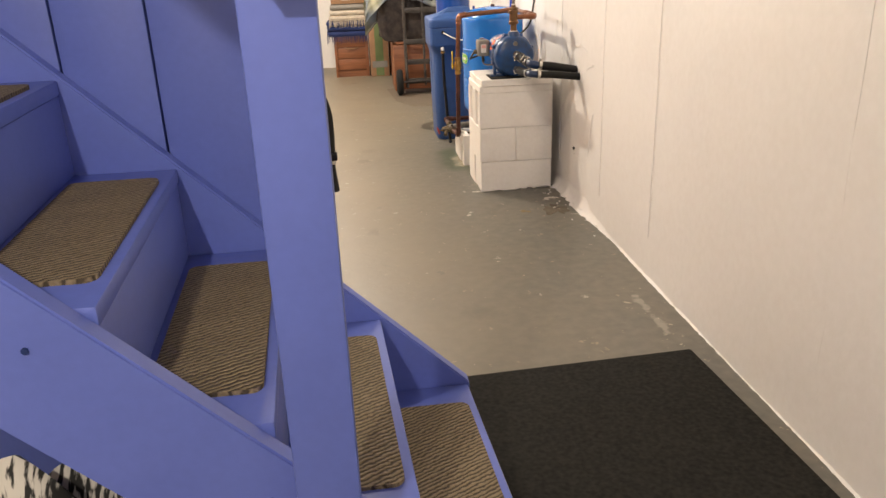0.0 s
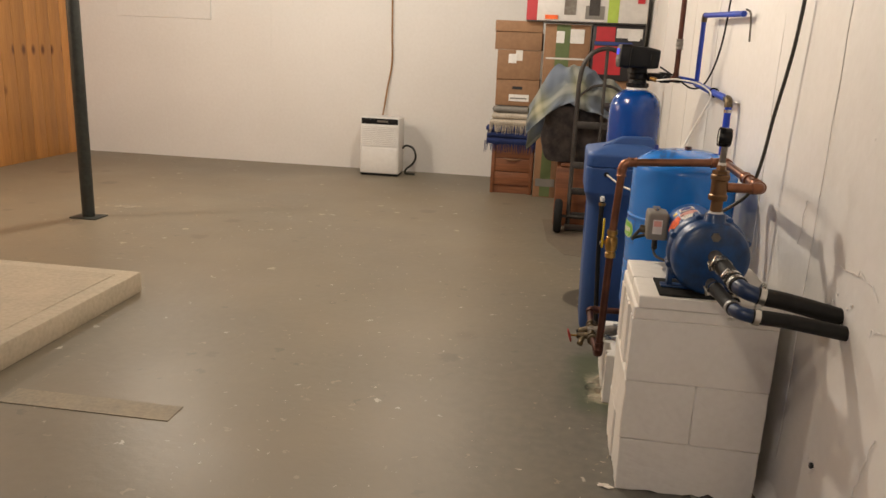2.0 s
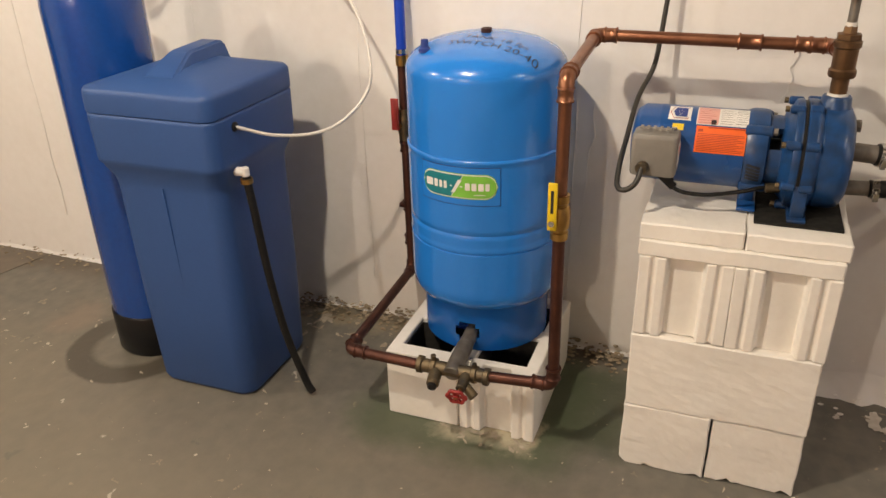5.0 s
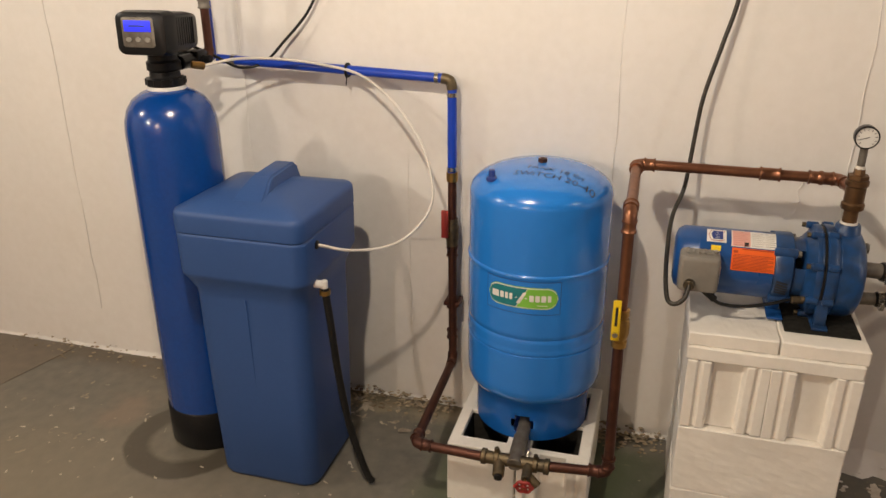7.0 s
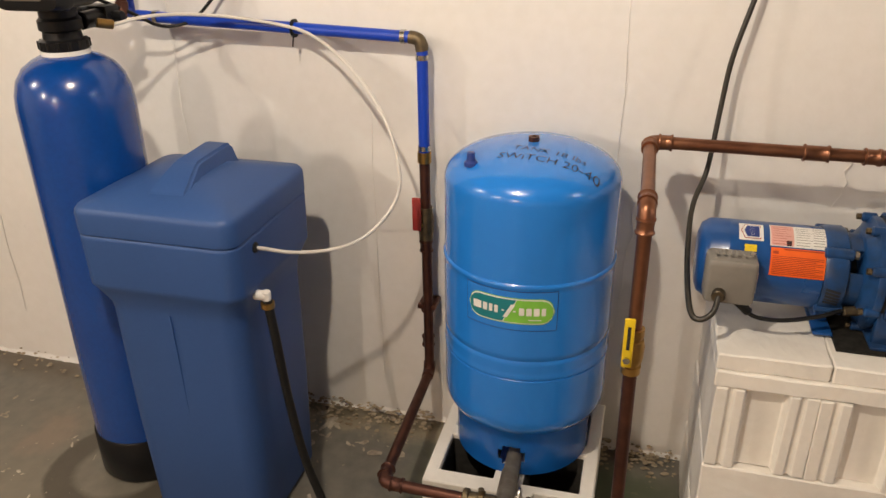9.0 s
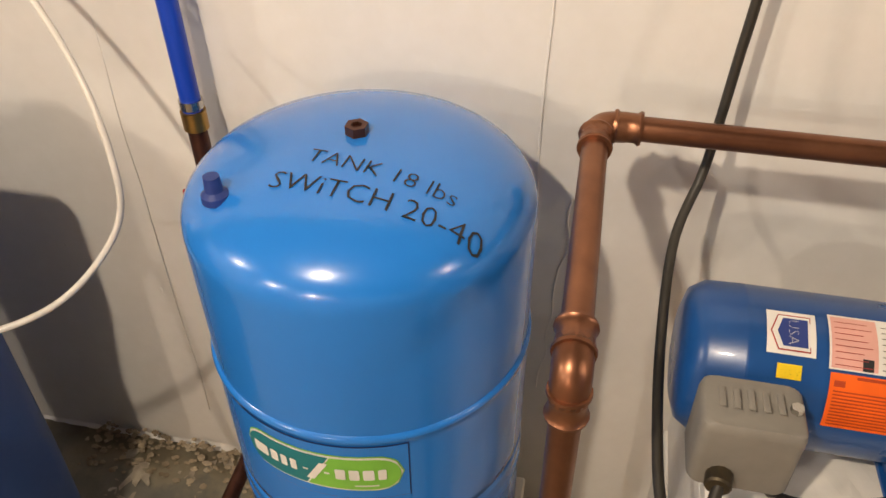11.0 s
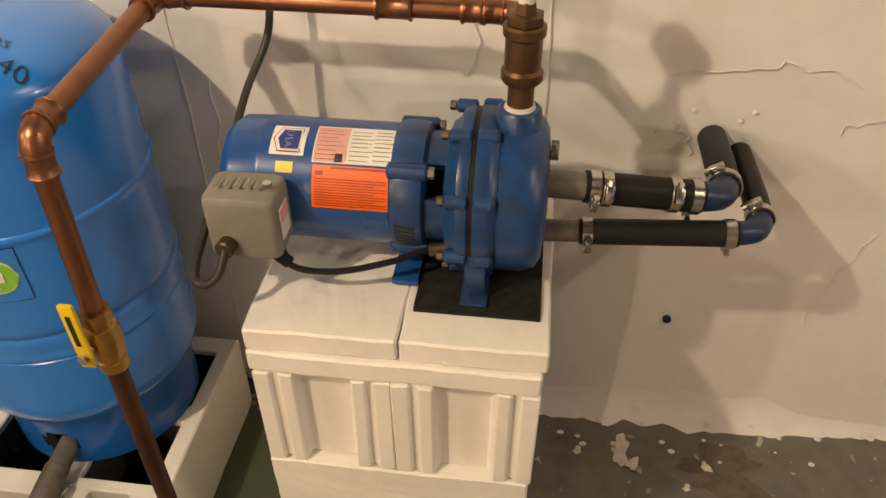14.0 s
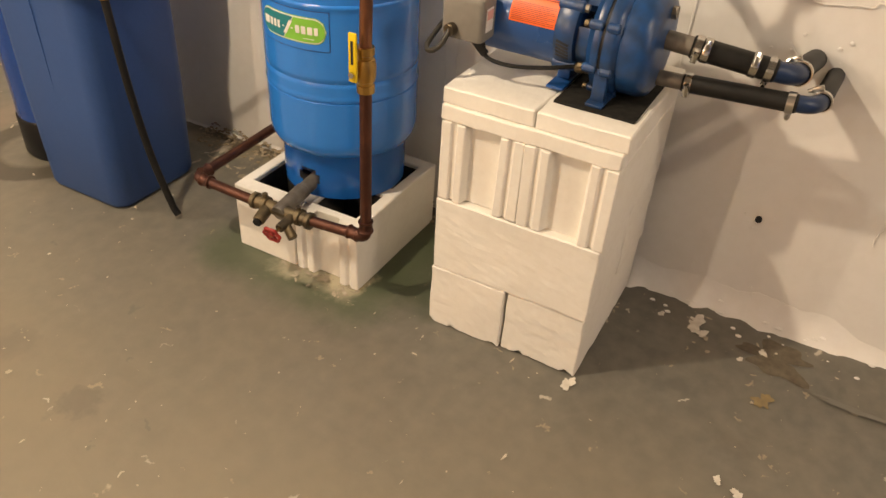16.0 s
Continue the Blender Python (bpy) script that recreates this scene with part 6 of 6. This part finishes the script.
def folded(cx, cy, z0, sx, sy, layers, mat, name, label, th=0.045, sag=0.02, fringe=False):
    t = thing(name, (cx, cy, z0), label, "cloth")
    for k in range(layers):
        own = box(cx - sx / 2, cy - sy / 2, z0 + th * k, cx + sx / 2, cy + sy / 2, z0 + th * (k + 1) - 0.002, th * 0.45, seg=3)
        bmesh.ops.subdivide_edges(own, edges=[q for q in own.edges if q.calc_length() > 0.1], cuts=6, use_grid_fill=True)
        for v in own.verts:
            q = v.co * 9 + Vector((k * 3.1, 0, 0))
            v.co += Vector((noise.noise(q), noise.noise(q + Vector((5, 0, 0))), 0)) * sag
            if abs(v.co.x - cx) > sx * 0.46:
                v.co.z -= 0.012 * abs(noise.noise(q * 2))
        part("fold", own, mat, t)
    if fringe:
        rnd = random.Random(8)
        own = bmesh.new()
        for k in range(34):
            x = cx - sx / 2 + sx * k / 33
            rod((x, cy - sy / 2 - 0.012, z0 + 0.03), (x + rnd.uniform(-0.012, 0.012), cy - sy / 2 - 0.02, z0 - 0.05 - 0.03 * rnd.random()), 0.005, 0.002, seg=5, bm=own)
        part("fringe", own, mat, t)
    return t


folded(0.20, 9.1, 0.452, 0.46, 0.36, 3, M_CLOTHBLUE, "folded_rug", "folded navy blue rug with fringed edge on the crate", 0.055, 0.02, True)
folded(0.215, 9.1, 0.622, 0.42, 0.34, 2, M_CLOTHWHITE, "folded_blanket", "folded cream woven blanket on the navy rug", 0.055, 0.015, True)
folded(0.22, 9.1, 0.736, 0.40, 0.33, 1, M_GREYBOX, "folded_sheet", "folded grey cloth under the cardboard boxes", 0.06, 0.01)
carton(0.035, 8.96, 0.80, 0.42, 9.30, 1.03, "brown cardboard box with a white label and hand slot", print_label=(0.12, 0.04, 0.30, 0.10), slot=True, tape=False)
carton(0.03, 8.95, 1.032, 0.415, 9.30, 1.285, "brown cardboard box with torn tape", tape=2, mats=[("paper_tag", M_LABEL, (0.10, 0.14, 0.17, 0.22))], turn=1.5)
carton(0.01, 8.95, 1.287, 0.42, 9.30, 1.44, "brown cardboard box with open flap", tape=False, turn=-1)
carton(0.0, 8.94, 1.442, 0.415, 9.29, 1.535, "flat brown cardboard box on top of the stack", tape=False, turn=1)
carton(0.43, 8.86, 0.0, 0.64, 9.22, 0.86, "tall brown carton with a green printed stripe", tape=False, mats=[("green_stripe", M_GREENCARD, (0.06, 0.01, 0.15, 0.85)), ("grey_stripe", M_GREYBOX, (0.02, 0.10, 0.19, 0.17))])
carton(0.44, 8.95, 0.862, 0.835, 9.30, 1.52, "brown carton with green tape and clear film", tape=False, mats=[("green_stripe", M_GREENCARD, (0.10, 0.0, 0.22, 0.655)), ("film", M_TUBE, (0.02, 0.36, 0.38, 0.375)), ("paper_tag", M_LABEL, (0.10, 0.5, 0.17, 0.6)), ("paper_tag", M_LABEL, (0.22, 0.5, 0.34, 0.62))])
carton(0.66, 8.9, 0.0, 1.27, 9.3, 0.50, "orange-brown carton behind the hand truck", M_CRATE, tape=False, mats=[("yellow_label", M_YELLOW, (0.03, 0.30, 0.09, 0.37))])
carton(0.66, 8.95, 0.502, 1.28, 9.30, 1.06, "dark brown carton behind the blanket", M_CARD, tape=False)
carton(0.85, 8.92, 1.062, 1.29, 9.30, 1.535, "black and red printed carton", M_BLACKBOX, tape=False, mats=[("red_field", M_REDBOX, (0.02, 0.05, 0.26, 0.29)), ("red_patch", M_REDBOX, (0.03, 0.33, 0.19, 0.45)), ("white_bar", M_WHITEBOX, (0.20, 0.36, 0.42, 0.44)), ("blue_bar", M_NAVY, (0.02, 0.30, 0.34, 0.325)), ("paper_label", M_LABEL, (0.30, 0.34, 0.40, 0.43)), ("white_bar", M_WHITEBOX, (0.28, 0.18, 0.40, 0.26))])
carton(0.27, 8.88, 1.537, 1.29, 9.30, 1.87, "wide white carton with red and lime panels", M_WHITEBOX, tape=False, mats=[("red_panel", M_REDBOX, (0.0, 0.0, 0.09, 0.333)), ("lime_panel", M_LIMEBOX, (0.69, 0.0, 0.78, 0.333)), ("grey_picture", M_GALV, (0.32, 0.06, 0.42, 0.30)), ("grey_picture", M_GREYBOX, (0.50, 0.03, 0.66, 0.14)), ("dark_picture", M_TRUCK, (0.53, 0.06, 0.62, 0.24)), ("orange_mark", M_ORANGE, (0.16, 0.02, 0.27, 0.055)), ("red_mark", M_REDBOX, (0.93, 0.17, 0.99, 0.25)), ("bottom_edge", M_BLACKBOX, (0.0, 0.0, 1.02, 0.008))])

# ---- hand truck with blanket bundle ----
tr = thing("hand_truck", (0.9, 7.55, 0), "worn grey steel hand truck standing upright", "hand truck")


ty = 7.56
xl, xr = 0.74, 1.10


def rail(x):
    return tube([(x, ty - 0.02, 0.06), (x, ty + 0.01, 0.4), (x, ty + 0.035, 0.8), (x, ty + 0.05, 1.08)], 0.016, 12)


for x in (xl, xr):
    part("side_rail", rail(x), M_TRUCK, tr)
part("top_loop", tube([(xl, ty + 0.05, 1.08), (xl + 0.02, ty + 0.055, 1.2), (xl + 0.08, ty + 0.06, 1.29), (0.92, ty + 0.06, 1.325), (xr - 0.08, ty + 0.06, 1.29), (xr - 0.02, ty + 0.055, 1.2), (xr, ty + 0.05, 1.08)], 0.016, 12), M_TRUCK, tr)
part("centre_bar", tube([(0.92, ty - 0.02, 0.08), (0.92, ty + 0.02, 0.6), (0.92, ty + 0.06, 1.325)], 0.012, 10), M_TRUCK, tr)
for z in (0.10, 0.28, 0.47, 0.76):
    yy = ty - 0.02 + 0.07 * z
    part("cross_bar", box(xl - 0.01, yy - 0.012, z, xr + 0.01, yy + 0.004, z + 0.05, 0.004), M_TRUCK, tr)
part("cross_loop", tube([(xl, ty + 0.05, 0.98), (0.85, ty + 0.05, 1.06), (0.98, ty + 0.05, 1.06), (xr, ty + 0.05, 0.98)], 0.010, 8), M_TRUCK, tr)
part("toe_plate", box(0.72, ty - 0.01, 0.012, 1.12, ty + 0.20, 0.02, 0.002), M_TRUCK, tr)
part("axle", rod((0.66, ty - 0.06, 0.125), (1.2, ty - 0.06, 0.125), 0.011, seg=12), M_TRUCK, tr)
for x in (0.665, 1.185):
    w = part("wheel", lathe([(0.05, -0.022), (0.085, -0.03), (0.11, -0.028), (0.123, -0.015), (0.125, 0), (0.123, 0.015), (0.11, 0.028), (0.085, 0.03), (0.05, 0.022)], (x, ty - 0.06, 0.125), 36, axis="x"), M_TYRE, tr, "black rubber tyre")
    part("rim", lathe([(0, -0.018), (0.03, -0.02), (0.05, -0.012), (0.068, -0.014), (0.068, 0.014), (0.05, 0.012), (0.03, 0.02), (0, 0.018)], (x, ty - 0.06, 0.125), 24, axis="x"), M_GALV, w)
for x in (xl, xr):
    part("axle_bracket", tube([(x, ty + 0.0, 0.34), (x, ty - 0.05, 0.22), (x, ty - 0.06, 0.125)], 0.010, 8), M_TRUCK, tr)

bun = thing("blanket_bundle", (0.85, 8.0, 0), "blue and green plaid wool blanket draped over a stack of goods", "blanket")


def drape():
    """A blanket over a heap: rounded top, falling edges with folds."""
    own = bmesh.new()
    uvl = own.loops.layers.uv.new("UVMap")
    nu, nv = 56, 36
    P = []
    for i in range(nu + 1):
        row = []
        for j in range(nv + 1):
            u, v = i / nu, j / nv
            x = 0.38 + 0.80 * u
            top = 0.98 + 0.21 * math.sin(math.pi * min(1, 0.18 + 0.85 * u)) - 0.03 * u
            a = math.pi * v
            yy = 7.90 - 0.30 * math.cos(a) * (0.75 + 0.25 * u)
            drop = (0.34 - 0.10 * u) if v < 0.5 else 0.5
            k = abs(math.cos(a)) ** 1.7
            z = top - drop * k
            if u < 0.28:
                z -= 0.24 * (1 - u / 0.28) ** 1.6 * (0.4 + 0.6 * (1 - k))
            f = 0.05 * math.sin(13 * u + 4 * v + 2.5 * noise.noise(Vector((u * 3, v * 3, 7)))) * k + 0.06 * noise.noise(Vector((u * 5, v * 5, 2))) + 0.025 * noise.noise(Vector((u * 14, v * 9, 6)))
            rumple = 0.05 * noise.noise(Vector((u * 4.5 + 2 * v, v * 3, 4))) + 0.03 * (1 - abs(noise.noise(Vector((u * 6 - 3 * v, v * 2.5, 8)))) * 2.5)
            row.append(own.verts.new((x + 0.03 * noise.noise(Vector((u * 4, v * 4, 9))), yy - f, z + rumple)))
        P.append(row)
    for i in range(nu):
        for j in range(nv):
            fc = own.faces.new((P[i][j], P[i + 1][j], P[i + 1][j + 1], P[i][j + 1]))
            for lp, (a, b) in zip(fc.loops, ((i, j), (i + 1, j), (i + 1, j + 1), (i, j + 1))):
                lp[uvl].uv = (a / nu * 2.2 + 0.5 * b / nv, b / nv * 2.0 - 0.3 * a / nu)
    bmesh.ops.solidify(own, geom=own.faces[:], thickness=0.012)
    return own


blanket = part("blanket", drape(), M_PLAID, bun)
M_DARKCLOTH = material("dark_patterned_cloth", (0.07, 0.055, 0.05), 0.95, second=(0.012, 0.011, 0.013), grain=25, blotch=12, mix=0.4, bump=0.6)
own = box(0.52, 7.70, 0.50, 1.13, 8.16, 0.93, 0.05, seg=3)
bmesh.ops.subdivide_edges(own, edges=[q for q in own.edges if q.calc_length() > 0.1], cuts=9, use_grid_fill=True)
for v in own.verts:
    v.co += Vector((noise.noise(v.co * 7), noise.noise(v.co * 7 + Vector((4, 0, 0))), 0.5 * noise.noise(v.co * 7 + Vector((0, 4, 0))))) * 0.055
part("dark_clothes", own, M_DARKCLOTH, bun, "dark crumpled clothes under the blanket")
part("box", box(0.63, 7.72, 0.0, 1.14, 8.18, 0.46, 0.012, seg=2), M_CRATE, bun, "orange-brown box under the blanket")
part("box_shelf", box(0.66, 7.70, 0.462, 1.15, 8.16, 0.485, 0.004), M_CRATE, bun)


# ---- stains and peeled paint on the floor ----
M_DRY = material("dry_grey_floor", (0.19, 0.18, 0.155), 0.6, second=(0.15, 0.14, 0.12), grain=20, blotch=9, bump=0.15)


def stain(name, mat, label, *args, **kw):
    ob = part(name, patch(*args, **kw), mat, smooth=False)
    return tagged(ob, label, "stain", kind="structure")


M_BROWN = material("brown_unpainted_floor", (0.185, 0.152, 0.113), 0.55, second=(0.14, 0.115, 0.088), grain=20, blotch=3, bump=0.2)
ob = part("bare_floor", prism([(1.33, 6.72), (1.0, 6.80), (0.72, 6.86), (0.60, 7.2), (0.55, 7.9), (1.33, 8.2)], -0.005, 0.0022), M_BROWN, smooth=False)
tagged(ob, "brown bare floor beyond the softener", "floor", kind="structure")
M_SPILL = material("spilt_white_paint", (0.74, 0.70, 0.63), 0.5, second=(0.55, 0.50, 0.42), grain=60, blotch=20, bump=0.2)
M_GRIME = material("brown_floor_grime", (0.085, 0.068, 0.048), 0.8, second=(0.16, 0.13, 0.09), grain=60, blotch=18, bump=0.4)
M_RUST = material("yellow_brown_spot", (0.30, 0.22, 0.10), 0.7, second=(0.20, 0.15, 0.08), grain=60, blotch=18, bump=0.2)
stain("floor_stain", M_GRIME, "brown grime on the floor along the wall", 1.20, 3.66, 0.05, 0.09, 0.0018, 51, n=56, rough=0.6)
for k, (x, y, rx, ry) in enumerate(((1.228, 3.862, 0.034, 0.020), (1.196, 3.838, 0.015, 0.012), (1.205, 3.69, 0.012, 0.009), (1.215, 3.95, 0.010, 0.008), (0.848, 4.066, 0.022, 0.013), (1.15, 3.735, 0.008, 0.007), (0.757, 3.70, 0.011, 0.008), (0.742, 3.657, 0.010, 0.013), (1.118, 3.46, 0.010, 0.075), (1.125, 3.52, 0.004, 0.05))):
    stain("spilt_paint", M_SPILL if k < 8 else M_DRY, "splash of white paint dried on the floor" if k < 8 else "pale scuff along the floor", x, y, rx, ry, 0.0026 + 0.0004 * k, 60 + k, n=44, rough=0.42)
stain("floor_stain", M_RUST, "yellowish brown spot on the floor", 1.039, 3.66, 0.022, 0.020, 0.0022, 75, n=40, rough=0.6)
stain("peeled_paint", M_PEEL, "pale bare patch on the floor by the steel column", -2.62, 7.26, 0.12, 0.05, 0.0030, 14, rough=0.4)


def flecks(x0, x1, y0, y1, count, small, large, seed, z=0.0036, stretch=2.0):
    """Loose paint flecks: thin ragged flakes lying flat."""
    rnd = random.Random(seed)
    own = bmesh.new()
    for k in range(count):
        s = small + (large - small) * rnd.random() ** 3
        cx, cy, turn = rnd.uniform(x0, x1), rnd.uniform(y0, y1), rnd.uniform(0, 3.14)
        e = rnd.uniform(1, stretch)
        c, sn = math.cos(turn), math.sin(turn)
        n = rnd.randint(5, 8)
        vs = []
        for i in range(n):
            a = 2 * math.pi * i / n + rnd.uniform(-0.25, 0.25)
            r = s * rnd.uniform(0.55, 1.2)
            u, v = r * math.cos(a) * e, r * math.sin(a) / e
            vs.append(own.verts.new((cx + u * c - v * sn, cy + u * sn + v * c, z + k * 2e-6)))
        own.faces.new(vs)
    return own


M_FLECK = material("paint_flecks", (0.60, 0.54, 0.44), 0.8, second=(0.36, 0.30, 0.21), grain=30, blotch=6, bump=0.1)
AREAS = ((0.85, 0.872, 4.66, 4.92, 40, 0.003, 0.010), (0.81, 0.86, 4.64, 4.86, 26, 0.003, 0.013), (1.12, 1.27, 3.35, 4.02, 30, 0.0015, 0.008), (1.12, 1.31, 5.2, 5.5, 40, 0.003, 0.022),
         (-0.6, 0.85, 2.6, 6.4, 420, 0.0012, 0.0075), (0.75, 1.25, 3.0, 4.6, 45, 0.0012, 0.006), (0.70, 1.0, 6.1, 6.8, 30, 0.0015, 0.010), (1.15, 1.27, 2.1, 2.6, 24, 0.002, 0.016), (-2.6, 0.4, 6.2, 9.0, 130, 0.003, 0.013))
for seed, (x0, x1, y0, y1, count, small, large) in enumerate(AREAS):
    ob = part("paint_flecks", flecks(x0, x1, y0, y1, count, small, large, seed), M_PEEL if seed < 4 else M_FLECK, smooth=False)
    tagged(ob, "pale paint flecks scattered on the floor", "flecks", kind="stuff")
